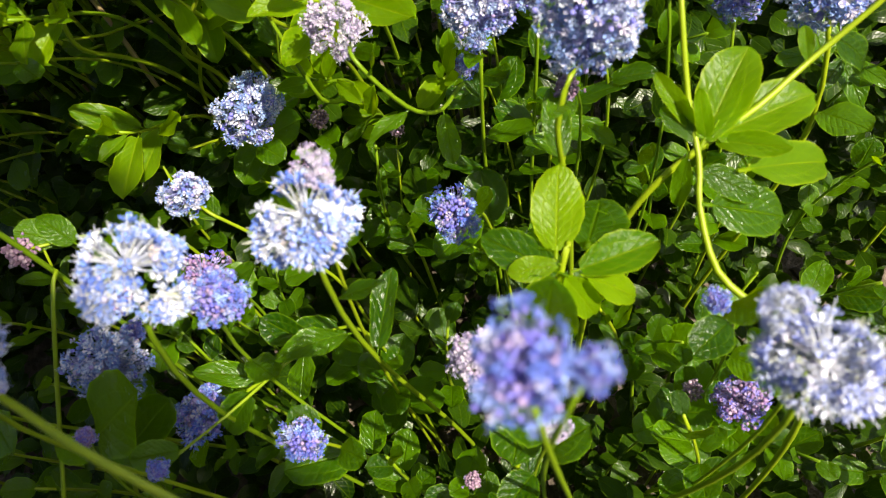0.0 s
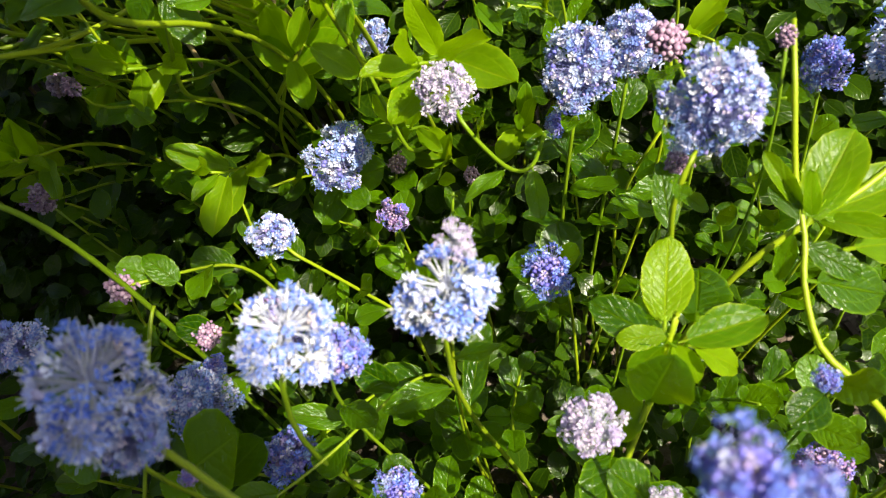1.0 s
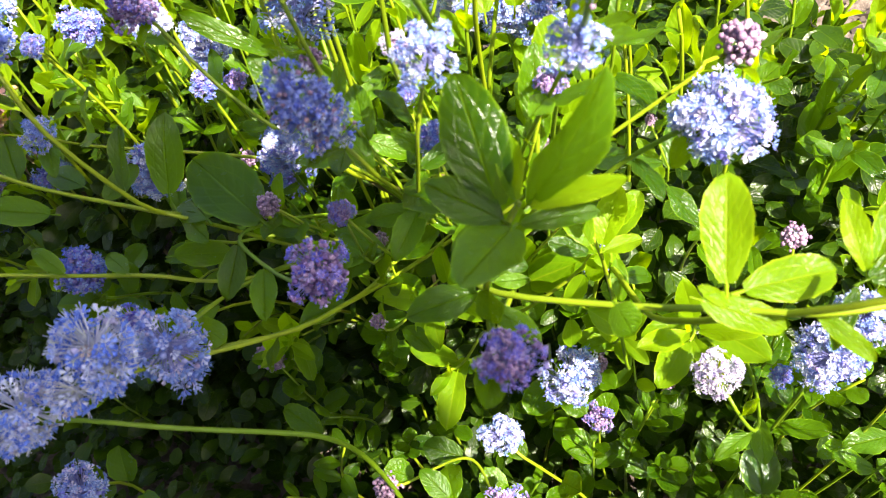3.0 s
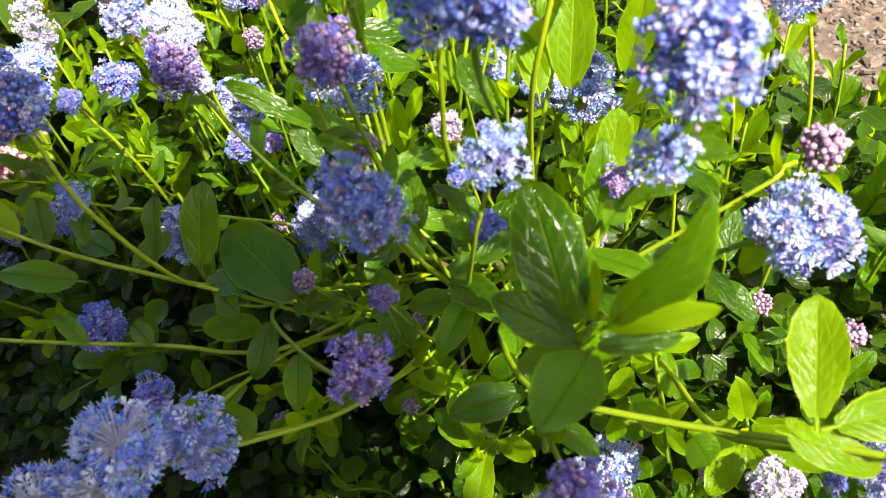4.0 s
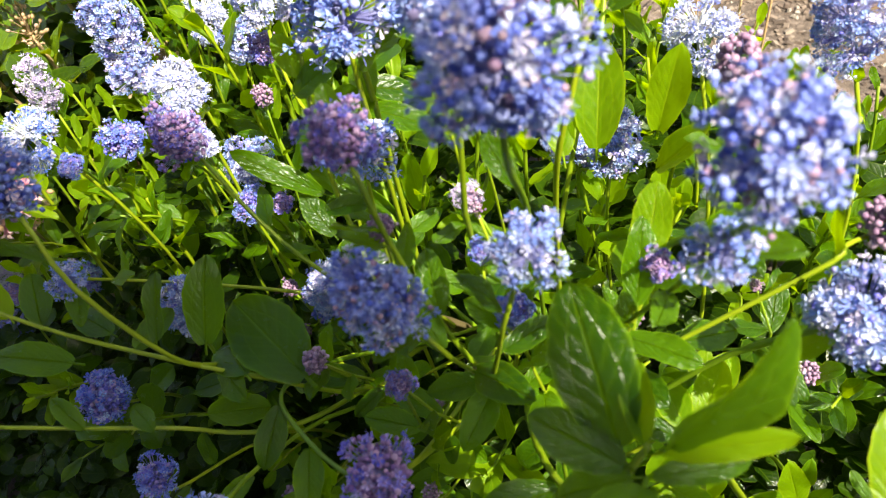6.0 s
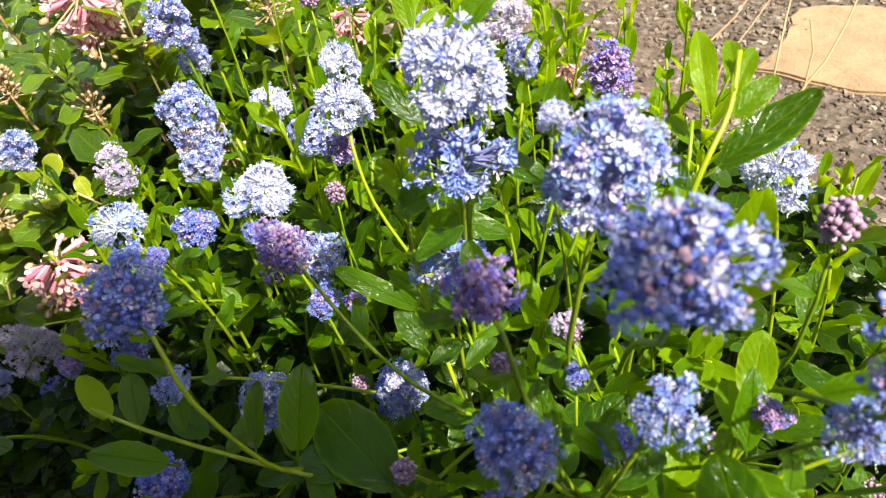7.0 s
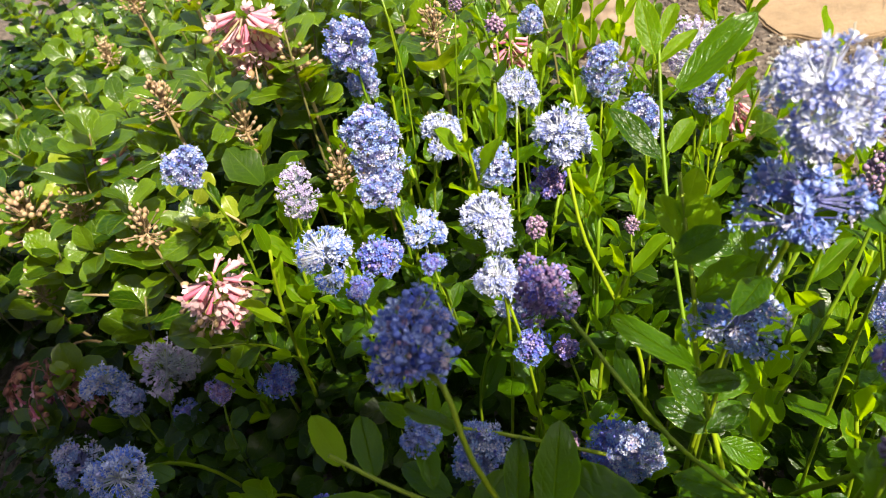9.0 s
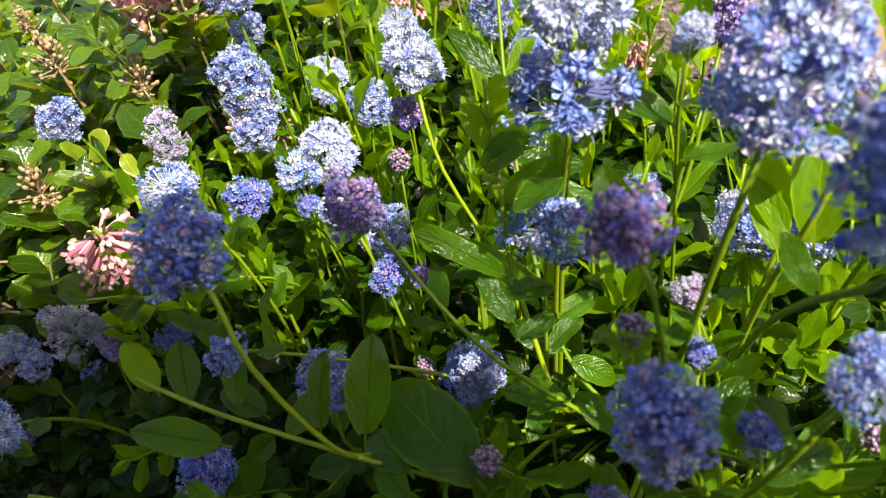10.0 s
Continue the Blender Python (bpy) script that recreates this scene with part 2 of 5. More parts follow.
def bezier(p0, p1, p2, p3, n):
    out = []
    for i in range(n + 1):
        t = i / n
        out.append(p0 * (1 - t) ** 3 + p1 * 3 * t * (1 - t) ** 2 + p2 * 3 * t * t * (1 - t) + p3 * t ** 3)
    return out


def flowing(points, cuts=3):
    """The same way with its corners rounded."""
    ends = [points[0] * 2 - points[1]] + list(points) + [points[-1] * 2 - points[-2]]
    out = []
    for a, b, c, d in zip(ends, ends[1:], ends[2:], ends[3:]):
        for k in range(cuts):
            t = k / cuts
            out.append((b * 2 + (c - a) * t + (a * 2 - b * 5 + c * 4 - d) * t * t + (b * 3 - a - c * 3 + d) * t ** 3) * 0.5)
    return out + [points[-1]]


def leaf_arrays(wide, fold, curl, twist, shape, r, rows=9, teeth=0.035, blunt=0.0, cols=(-1.0, -0.62, -0.22, 0.0, 0.22, 0.62, 1.0)):
    """A leaf of length 1 along y, its upper face to +z. shape > 1 moves the widest part towards the tip."""
    verts, uvs, faces = [], [], []
    wob = r.uniform(0, 6.3)
    for i in range(rows + 1):
        v = 0.6 * i / rows + 0.4 * (0.5 - 0.5 * math.cos(math.pi * i / rows))
        s = v ** shape
        w = wide * 0.5 * max(0.0, math.sin(math.pi * min(1.0, 0.03 + 0.97 * s))) ** (0.72 - blunt)
        if i == rows:
            w *= 0.45
        for u in cols:
            tooth = 1 + (teeth * (1 if i % 2 else -1) if abs(u) == 1.0 else 0.0)
            x = u * w * tooth
            z = abs(x) * fold - curl * v * v * 0.5 + 0.050 * math.sin(v * 8 + wob + (1.3 if u > 0 else 0)) * abs(u) ** 2
            if abs(u) < 0.3 and u != 0.0:
                z += 0.006
            y = v * (1 - 0.12 * abs(curl))
            ca, sa = math.cos(twist * v), math.sin(twist * v)
            verts.append((x * ca - z * sa * 0.5, y, z + x * sa))
            uvs.append((0.5 + 0.5 * u, v))
    c = len(cols)
    for i in range(rows):
        for k in range(c - 1):
            a = i * c + k
            faces.append((a, a + 1, a + 1 + c, a + c))
    # a short stalk
    k0 = len(verts)
    for x, y, z in ((-0.014, -0.13, 0.0), (0.014, -0.13, 0.0), (0.0, -0.13, -0.024), (-0.014, 0.05, 0.004), (0.014, 0.05, 0.004), (0.0, 0.05, -0.022)):
        verts.append((x, y, z))
        uvs.append((0.5, 0.02))
    faces += [(k0, k0 + 1, k0 + 4, k0 + 3), (k0 + 1, k0 + 2, k0 + 5, k0 + 4), (k0 + 2, k0, k0 + 3, k0 + 5)]
    return verts, faces, uvs


def leaf_set(name, mat, count, wide, shape, fold, curl, rows=9, blunt=0.0, teeth=0.024, seed=1):
    r = random.Random(seed)
    out = []
    for _ in range(count):
        v, f, uv = leaf_arrays(r.uniform(*wide), r.uniform(*fold), r.uniform(*curl), r.uniform(-0.25, 0.25), r.uniform(*shape), r, rows, teeth, blunt)
        out.append(mesh_of(name, v, f, mat, uv))
    return out


ROUND_LEAVES = leaf_set("leaf", LEAF, 8, (0.62, 0.86), (1.0, 1.2), (0.05, 0.35), (-0.1, 0.45), blunt=0.27, seed=3)
LONG_LEAVES = leaf_set("leaf", LEAF, 10, (0.36, 0.50), (0.9, 1.15), (0.1, 0.5), (-0.15, 0.6), rows=12, blunt=0.17, seed=4)
YOUNG_LEAVES = leaf_set("leaf", LEAF_YOUNG, 8, (0.34, 0.52), (0.95, 1.25), (0.1, 0.55), (-0.25, 0.35), rows=12, blunt=0.2, seed=5)
ESC_PALE = leaf_set("leaf", LEAF_ESC_PALE, 2, (0.50, 0.66), (1.25, 1.6), (0.0, 0.3), (0.0, 0.5), rows=9, blunt=0.27, teeth=0.02, seed=9)
ESC_LEAVES = leaf_set("leaf", LEAF_ESC, 9, (0.60, 0.80), (1.15, 1.5), (0.0, 0.3), (0.0, 0.5), rows=9, blunt=0.33, teeth=0.02, seed=6)
LEAF_SETS = {"round": ROUND_LEAVES, "long": LONG_LEAVES, "young": YOUNG_LEAVES, "esc": ESC_LEAVES, "esc_pale": ESC_PALE}


def add_leaf(parent, base, along, up, size, family):
    me = rng.choice(LEAF_SETS[family])
    m = frame_of(base, along, up) @ Matrix.Diagonal((size, size, size, 1)) @ Matrix.Translation((0, 0.12, 0))
    return part("leaf", me, parent, m)


def leaves_along(parent, pts, start, count, size, family, spread=0.9, top=True, r=rng):
    """Leaves set in a spiral along the last part of a stem."""
    n = len(pts)
    ang = r.uniform(0, 6.28)
    for i in range(count):
        f = start + (1 - start) * (i / max(1, count - 1)) * (0.97 if top else 0.9)
        x = f * (n - 1)
        k = min(int(x), n - 2)
        p = pts[k].lerp(pts[k + 1], x - k)
        d = (pts[k + 1] - pts[k]).normalized()
        ang += 2.4 + r.uniform(-0.4, 0.4)
        sidew = d.orthogonal().normalized()
        sidew.rotate(Matrix.Rotation(ang, 3, d))
        up_share = spread * r.uniform(0.75, 1.25) * (1.15 - 0.55 * i / max(1, count - 1))
        along = sidew * up_share + d * (1 - 0.35 * up_share)
        along.z -= 0.1 * r.random()
        size_i = size * r.uniform(0.72, 1.12) * (1.0 if i < count - 2 else 0.72)
        nor = d * 0.7 + Vector((0, 0, 0.6)) + Vector((r.uniform(-0.25, 0.25), r.uniform(-0.25, 0.25), 0))
        add_leaf(parent, p, along, nor, size_i, family)


# ---- flower heads ----
def floret(V, Fc, c, d, s, r, closed=0.0):
    """Five hooded petals round a point c that faces d."""
    d = d.normalized()
    x = d.orthogonal().normalized()
    x.rotate(Matrix.Rotation(r.uniform(0, 6.3), 3, d))
    y = d.cross(x)
    heart = len(V)
    V.append(c)
    for k in range(5):
        a = 2 * math.pi * k / 5 + r.uniform(-0.2, 0.2)
        o = x * math.cos(a) + y * math.sin(a)
        w = d.cross(o)
        lift = r.uniform(0.0, 0.5) + closed
        p1 = c + o * s * 0.30 + d * s * 0.05
        p2 = c + o * s * 0.72 + d * s * lift
        tip = c + o * s * 0.92 + d * s * (lift + 0.22)
        b = len(V)
        V.extend((p1 + w * s * 0.07, p2 + w * s * 0.34 + d * s * 0.16, tip, p2 - w * s * 0.34 + d * s * 0.16, p1 - w * s * 0.07, p2 - d * s * 0.10))
        Fc.extend(((heart, b, b + 5, b + 4), (b, b + 1, b + 5), (b + 1, b + 2, b + 5), (b + 2, b + 3, b + 5), (b + 3, b + 4, b + 5)))


def knob(V, Fc, c, d, s, long=1.0):
    """A small round bud, a little drawn out along d."""
    d = d.normalized()
    x = d.orthogonal().normalized()
    y = d.cross(x)
    b = len(V)
    V.append(c - d * s * 0.9 * long)
    for h, w in ((-0.35, 0.85), (0.45, 0.8)):
        for k in range(5):
            a = 2 * math.pi * (k + (0.5 if h > 0 else 0)) / 5
            V.append(c + d * s * h * long + (x * math.cos(a) + y * math.sin(a)) * s * w)
    V.append(c + d * s * 1.0 * long)
    for k in range(5):
        l = (k + 1) % 5
        Fc.extend(((b, b + 1 + l, b + 1 + k), (b + 1 + k, b + 1 + l, b + 6 + k), (b + 1 + l, b + 6 + l, b + 6 + k), (b + 6 + k, b + 6 + l, b + 11)))


def thread(V, Fc, p, q, w0, w1):
    d = (q - p).normalized()
    x = d.orthogonal().normalized()
    y = d.cross(x)
    b = len(V)
    for c, w in ((p, w0), (q, w1)):
        for k in range(3):
            a = 2 * math.pi * k / 3
            V.append(c + (x * math.cos(a) + y * math.sin(a)) * w)
    for k in range(3):
        l = (k + 1) % 3
        Fc.append((b + k, b + l, b + 3 + l, b + 3 + k))


HEADS = {}
SPEC = {
    # kind: florets, share of buds, floret size, outer spread, stalk width, stamens
    "O": (235, 0.10, 0.084, 0.20, 0.0100, 2), "N": (230, 0.48, 0.094, 0.20, 0.008, 1), "W": (235, 0.08, 0.084, 0.20, 0.0100, 2), "B": (360, 0.20, 0.078, 0.16, 0.006, 1), "D": (220, 0.42, 0.086, 0.12, 0.007, 1),
    "S": (165, 0.34, 0.098, 0.16, 0.0090, 1), "L": (220, 0.42, 0.086, 0.13, 0.007, 1), "M": (22, 0.97, 0.130, 0.07, 0.005, 0), "P": (200, 0.62, 0.092, 0.10, 0.006, 1),
}


def head_meshes(kind, aspect, variant):
    """A flower cluster of width 1 and height aspect: lumps of florets on stalks that spring from one axis."""
    key = (kind, aspect, variant)
    if key in HEADS:
        return HEADS[key]
    r = random.Random(hash((("OBDLMPWNS".index(kind)), int(aspect * 10), variant)) & 0xffff)
    count, buds, size, spread, stalk, stamens = SPEC[kind]
    count = int(count * (0.55 + 0.45 * aspect))
    PV, PF, BV, BF, SV, SF = [], [], [], [], [], []
    lumps = []
    nl = max(7, int(11 * aspect ** 0.8))
    for i in range(nl):
        z = 1 - 2 * (i + 0.5) / nl
        a = i * 2.39996 + r.uniform(-0.4, 0.4)
        q = math.sqrt(max(0, 1 - z * z))
        taper = 1.0 if aspect < 1.15 else (1.12 - 0.28 * (z * 0.5 + 0.5))
        lumps.append((Vector((q * math.cos(a) * 0.33 * taper, q * math.sin(a) * 0.33 * taper, z * 0.34 * aspect)), r.uniform(0.15, 0.27)))
    lumps = [(p * r.uniform(0.8, 1.18) + Vector((r.uniform(-1, 1), r.uniform(-1, 1), r.uniform(-1, 1))) * 0.05, q) for p, q in lumps]
    open_head = kind in "OW"
    umbels = [(Vector((0.03, -0.02, 0.08 * aspect)), 0.40)]
    for i in range(5):
        a = i * 2.4 + r.uniform(-0.4, 0.4)
        umbels.append((Vector((0.27 * math.cos(a), 0.27 * math.sin(a), (0.30 - 0.14 * i) * aspect)), r.uniform(0.20, 0.27)))
    for i in range(count):
        if open_head:
            # round umbels whose long stalks spring from one point each
            uc, ur = umbels[0] if i % 5 < 2 else umbels[1 + i % (len(umbels) - 1)]
            d = Vector((r.gauss(0, 1), r.gauss(0, 1), r.gauss(0.25, 1))).normalized()
            if d.dot(uc + Vector((0, 0, 0.12))) < -0.12:
                d = -d
            if d.z > 0.62:
                d.z = r.uniform(0.0, 0.62)
                d.normalize()
            c = uc + d * ur * r.uniform(0.78, 1.06)
            root = uc + Vector((r.uniform(-1, 1), r.uniform(-1, 1), r.uniform(-1, 1))) * 0.03
        else:
            lc, lr = lumps[i % nl]
            d = Vector((r.gauss(0, 1), r.gauss(0, 1), r.gauss(0, 1))).normalized()
            out = lc.normalized()
            if d.dot(out) < -0.25:
                d = -d
            c = lc + d * lr * r.uniform(*{"N": (0.66, 1.36), "P": (0.80, 1.06), "M": (0.82, 1.04)}.get(kind, (0.68, 1.22)))
            d = (d + out * 0.6).normalized()
            root = Vector((0, 0, lc.z - 0.1 * aspect))
        s = size * r.uniform(0.75, 1.2)
        if r.random() < buds:
            knob(BV, BF, c, d + Vector((r.uniform(-1, 1), r.uniform(-1, 1), r.uniform(-1, 1))) * 0.5, s * r.uniform(0.36, 0.6))
        else:
            floret(PV, PF, c, d, s, r)
            for _ in range(stamens):
                e = d + Vector((r.uniform(-1, 1), r.uniform(-1, 1), r.uniform(-1, 1))) * 0.55
                thread(SV, SF, c, c + e * s * 0.95, stalk * 0.55, stalk * 0.6)
        thread(SV, SF, root, c, stalk, stalk * 0.8)
    thread(SV, SF, Vector((0, 0, -0.5 * aspect)), Vector((0, 0, 0.34 * aspect)), 0.035, 0.015)
    if kind == "M":
        # round buds packed like a berry
        for i in range(62):
            z = 1 - 2 * (i + 0.5) / 62
            a = i * 2.39996
            q = math.sqrt(1 - z * z)
            d = Vector((q * math.cos(a), q * math.sin(a), z * aspect))
            knob(BV, BF, (d + Vector((r.uniform(-1, 1), r.uniform(-1, 1), r.uniform(-1, 1))) * 0.14) * r.uniform(0.30, 0.42), d, r.uniform(0.075, 0.120))
    if kind in "PDN":
        # the tight heart of unopened buds
        for i in range(110):
            z = 1 - 2 * (i + 0.5) / 110
            a = i * 2.39996
            q = math.sqrt(1 - z * z)
            d = Vector((q * math.cos(a), q * math.sin(a), z * aspect))
            knob(BV, BF, d * r.uniform(0.25, 0.36), d, r.uniform(0.045, 0.065))
    out = (mesh_of("florets", PV, PF, PETAL[kind], smooth=False) if PV else None,
           mesh_of("buds", BV, BF, BUD[kind]) if BV else None,
           mesh_of("flower_stalks", SV, SF, STALK if kind in "OLW" else STALK_BLUE))
    HEADS[key] = out
    return out


LABEL = {
    "O": "pale blue ceanothus flower head fully open with white radiating stalks", "B": "blue ceanothus flower head in full bloom on a green stem",
    "D": "deep blue half-open ceanothus flower head on a green stem", "L": "lilac and white ceanothus flower head on a green stem",
    "S": "loose blue ceanothus flower cluster with a few open florets",
    "N": "clear blue ceanothus flower head of round buds with a mauve heart",
    "W": "whitish blue ceanothus flower head wide open on a green stem",
    "M": "tight mauve ceanothus flower bud cluster on a green stem", "P": "violet ceanothus flower head just opening from plum buds",
}


def from_crown(first, then):
    """The lower way of a stem that springs from the crown of the shrub: up from the ground and out towards first."""
    limb = min(BOUGHS, key=lambda way: (way[-1] - first).length)
    knot = limb[rng.randint(7, 12)] + Vector((rng.uniform(-0.003, 0.003), rng.uniform(-0.003, 0.003), 0.0))
    return bezier(knot, knot + (first - knot) * 0.35 + Vector((0, 0, 0.012)), first + (first - then).normalized() * (first - knot).length * 0.3, first, 7)


KNOTS = [Vector((-0.155, 0.330, 0.455)), Vector((-0.185, 0.345, 0.462)), Vector((-0.125, 0.335, 0.450)), Vector((-0.23, 0.352, 0.45))]
BOUGHS = []
for knot in KNOTS:
    # the woody limbs of the shrub, which bear the shoots
    foot = Vector((-0.16 + (knot.x + 0.16) * 0.3, 0.50, 0.0))
    pts = bezier(foot, foot + Vector((0, 0.01, 0.2)), knot + Vector((0, 0.07, -0.10)), knot + Vector((0, -0.004, 0.004)), 12)
    BOUGHS.append(pts)
    top = thing("woody_limb", foot, "brown woody ceanothus limb rising from the ground", "branch", "ceanothus limbs")
    v, f = tube(pts, [0.0085 - 0.0060 * i / 12 for i in range(12)] + [0.0012], 8)
    part("bark", mesh_of("bark", [p - foot for p in v], f, STEM_RED), top, Matrix.Translation(foot))


def back_of(p, y):
    """High shoots on the front of the shrub rise from behind its steep face."""
    return max(y, 0.41) if p.z > 0.33 and p.x < -0.02 and (0.19 if p.z > 0.40 else 0.25) < p.y < 0.41 else y


def springs(p):
    return p.z > 0.46 and 0.165 < p.y < 0.335 and min((p - k).length for k in KNOTS) < 0.125


def stem_path(tip, axis, reach, foot):
    """From the foot on the ground up to the tip, arriving along axis."""
    if (Vector(foot).xy - tip.xy).length > 0.07:
        return bezier(Vector(foot), Vector((foot[0], foot[1], tip.z * 0.9)), tip - axis * reach * 0.4, tip, 16)
    return bezier(Vector(foot), Vector((foot[0], foot[1], tip.z * 0.55)), tip - axis * reach, tip, 14)


def foot_of(c):
    """Where a stem stands on the ground: under the body of the shrub."""
    x, y, z = c
    return (x + rng.uniform(-0.03, 0.03), back_of(c, y + 0.02 + rng.uniform(-0.02, 0.02)), 0.0)


def flower_head(kind, c, width, tall, axis, via=(), leaves=4):
    c, a = Vector(c), Vector(axis).normalized()
    aspect = min((0.8, 1.0, 1.25, 1.6, 2.0), key=lambda q: abs(q - tall / width))
    fl, bu, st = head_meshes(kind, aspect, rng.randrange(3))
    foot = foot_of(c)
    top = thing("flowering_shoot", foot, LABEL[kind], "flower", "ceanothus flower heads")
    base = c - a * (aspect * width * 0.5)
    tail = base + a * width * 0.1
    if via:
        way = [Vector(p) for p in via]
        low = way[-1]
        turn = (low - (way[-2] if len(way) > 1 else base)).normalized()
        if springs(low):
            pts = from_crown(low, low - turn * 0.05) + way[-2::-1] + [tail]
        else:
            end = Vector((low.x + turn.x * 0.045, back_of(low, low.y + turn.y * 0.045), 0.0))
            pts = bezier(end, Vector((end[0], end[1], low.z * 0.9)), low + turn * 0.05, low, 6) + way[-2::-1] + [tail]
        if (pts[-1] - pts[-2]).length < 0.004:
            pts.pop(-2)
    elif springs(c) or (c.z > 0.55 and 0.165 < c.y < 0.335 and min((c - k).length for k in KNOTS) < 0.215):
        pts = from_crown(tail - a * 0.03, tail) + [tail]
    else:
        pts = stem_path(tail, a, min(0.12, c.z * 0.4), foot)
    if via:
        pts = flowing(pts)
    foot = tuple(pts[0])
    top.location = foot
    thick = 0.0005 + width * 0.018
    v, f = tube(pts, [thick * (1.5 - 0.6 * i / (len(pts) - 1)) for i in range(len(pts))])
    o = Vector(foot)
    part("stem", mesh_of("stem", [p - o for p in v], f, STEM), top, Matrix.Translation(o))
    m = frame_of(c, a.orthogonal(), a) @ Matrix.Rotation(rng.uniform(0, 6.3), 4, "Z") @ Matrix.Diagonal((width, width, width, 1))
    main = fl or bu
    cl = part("bloom", main, top, m, kind="stuff")
    if fl and bu:
        part("buds", bu, cl, kind="stuff")
    part("flower_stalks", st, cl, kind="stuff")
    if leaves:
        leaves_along(top, pts, 0.72 if not via else 0.55, leaves, 0.024 + 0.2 * width, "long" if c.z > 0.43 else "round", 1.0, top=False)
    return top


flower_head('L', (-0.045, 0.240, 0.447), 0.0210, 0.0267, (-0.29, -0.16, 0.94), via=((-0.039, 0.230, 0.440), (-0.031, 0.228, 0.425), (-0.022, 0.234, 0.404),))
flower_head('B', (-0.108, 0.270, 0.376), 0.0282, 0.0396, (0.29, 0.02, 0.96))
flower_head('B', (0.008, 0.260, 0.433), 0.0267, 0.0456, (0.09, -0.01, 1.00))
flower_head('B', (0.033, 0.294, 0.414), 0.0271, 0.0374, (0.05, -0.01, 1.00))
flower_head('M', (0.041, 0.257, 0.446), 0.0128, 0.0175, (-0.10, -0.02, 1.00))
flower_head('B', (0.041, 0.195, 0.478), 0.0252, 0.0409, (0.04, -0.02, 1.00), via=((0.034, 0.181, 0.470), (0.030, 0.176, 0.455), (0.032, 0.177, 0.431),))
flower_head('D', (-0.009, 0.192, 0.388), 0.0195, 0.0171, (-0.10, -0.69, 0.71))
flower_head('O', (-0.036, 0.135, 0.479), 0.0260, 0.0226, (0.16, 0.00, 0.99))
flower_head('L', (-0.033, 0.145, 0.485), 0.0103, 0.0083, (0.17, -0.01, 0.99), leaves=0)
flower_head('O', (-0.075, 0.119, 0.486), 0.0253, 0.0267, (0.35, 0.04, 0.93), leaves=0)
flower_head('D', (-0.073, 0.133, 0.445), 0.0156, 0.0278, (0.41, -0.19, 0.89))
flower_head('P', (-0.092, 0.272, 0.324), 0.0173, 0.0130, (-0.02, -0.01, 1.00))
flower_head('M', (-0.093, 0.309, 0.323), 0.0126, 0.0126, (0.24, -0.01, 0.97))
flower_head('M', (-0.201, 0.197, 0.382), 0.0154, 0.0115, (0.15, -0.59, 0.80), via=((-0.192, 0.199, 0.382), (-0.181, 0.214, 0.366),))
flower_head('B', (-0.148, 0.243, 0.352), 0.0232, 0.0183, (-0.16, -0.20, 0.97), via=((-0.137, 0.235, 0.345), (-0.129, 0.235, 0.332), (-0.111, 0.238, 0.295),))
flower_head('M', (0.035, 0.199, 0.446), 0.0091, 0.0115, (-0.22, -0.67, 0.71))
flower_head('M', (-0.050, 0.302, 0.317), 0.0098, 0.0157, (0.13, 0.01, 0.99))
flower_head('M', (-0.174, 0.190, 0.344), 0.0138, 0.0110, (0.21, -0.52, 0.83))
flower_head('B', (-0.163, 0.150, 0.359), 0.0268, 0.0403, (0.42, 0.08, 0.90))
flower_head('O', (-0.110, 0.099, 0.503), 0.0293, 0.0281, (0.41, 0.18, 0.89), via=((-0.100, 0.091, 0.485), (-0.077, 0.078, 0.486), (-0.059, 0.069, 0.478),), leaves=0)
flower_head('B', (-0.108, 0.094, 0.486), 0.0161, 0.0161, (0.56, -0.11, 0.82), leaves=0)
flower_head('B', (-0.222, 0.158, 0.404), 0.0216, 0.0239, (0.45, 0.23, 0.86))
flower_head('D', (-0.124, 0.133, 0.341), 0.0243, 0.0253, (0.32, 0.04, 0.95), via=((-0.124, 0.136, 0.331), (-0.104, 0.171, 0.302),))
flower_head('L', (0.002, 0.116, 0.426), 0.0184, 0.0223, (-0.22, -0.24, 0.95))
flower_head('D', (-0.066, 0.109, 0.379), 0.0160, 0.0125, (-0.03, -0.21, 0.98))
flower_head('M', (0.084, 0.141, 0.314), 0.0098, 0.0098, (0.05, -0.07, 1.00))
flower_head('P', (0.101, 0.132, 0.325), 0.0186, 0.0149, (0.03, -0.20, 0.98))
flower_head('D', (0.072, 0.130, 0.425), 0.0081, 0.0104, (-0.39, -0.29, 0.87))
flower_head('D', (0.119, 0.294, 0.393), 0.0191, 0.0284, (-0.12, 0.03, 0.99))
flower_head('M', (0.066, 0.219, 0.479), 0.0062, 0.0105, (-0.15, 0.07, 0.99), leaves=0)
flower_head('M', (-0.305, 0.359, 0.360), 0.0162, 0.0176, (-0.12, -0.65, 0.75))
flower_head('M', (-0.340, 0.399, 0.360), 0.0134, 0.0134, (0.65, -0.64, 0.42))
flower_head('M', (-0.317, 0.295, 0.328), 0.0194, 0.0150, (-0.12, -0.48, 0.87))
flower_head('B', (-0.098, 0.346, 0.386), 0.0159, 0.0258, (0.42, -0.06, 0.91))
flower_head('D', (-0.002, 0.273, 0.388), 0.0116, 0.0093, (-0.09, -0.68, 0.73))
flower_head('D', (-0.180, 0.184, 0.320), 0.0130, 0.0104, (0.26, -0.47, 0.84))
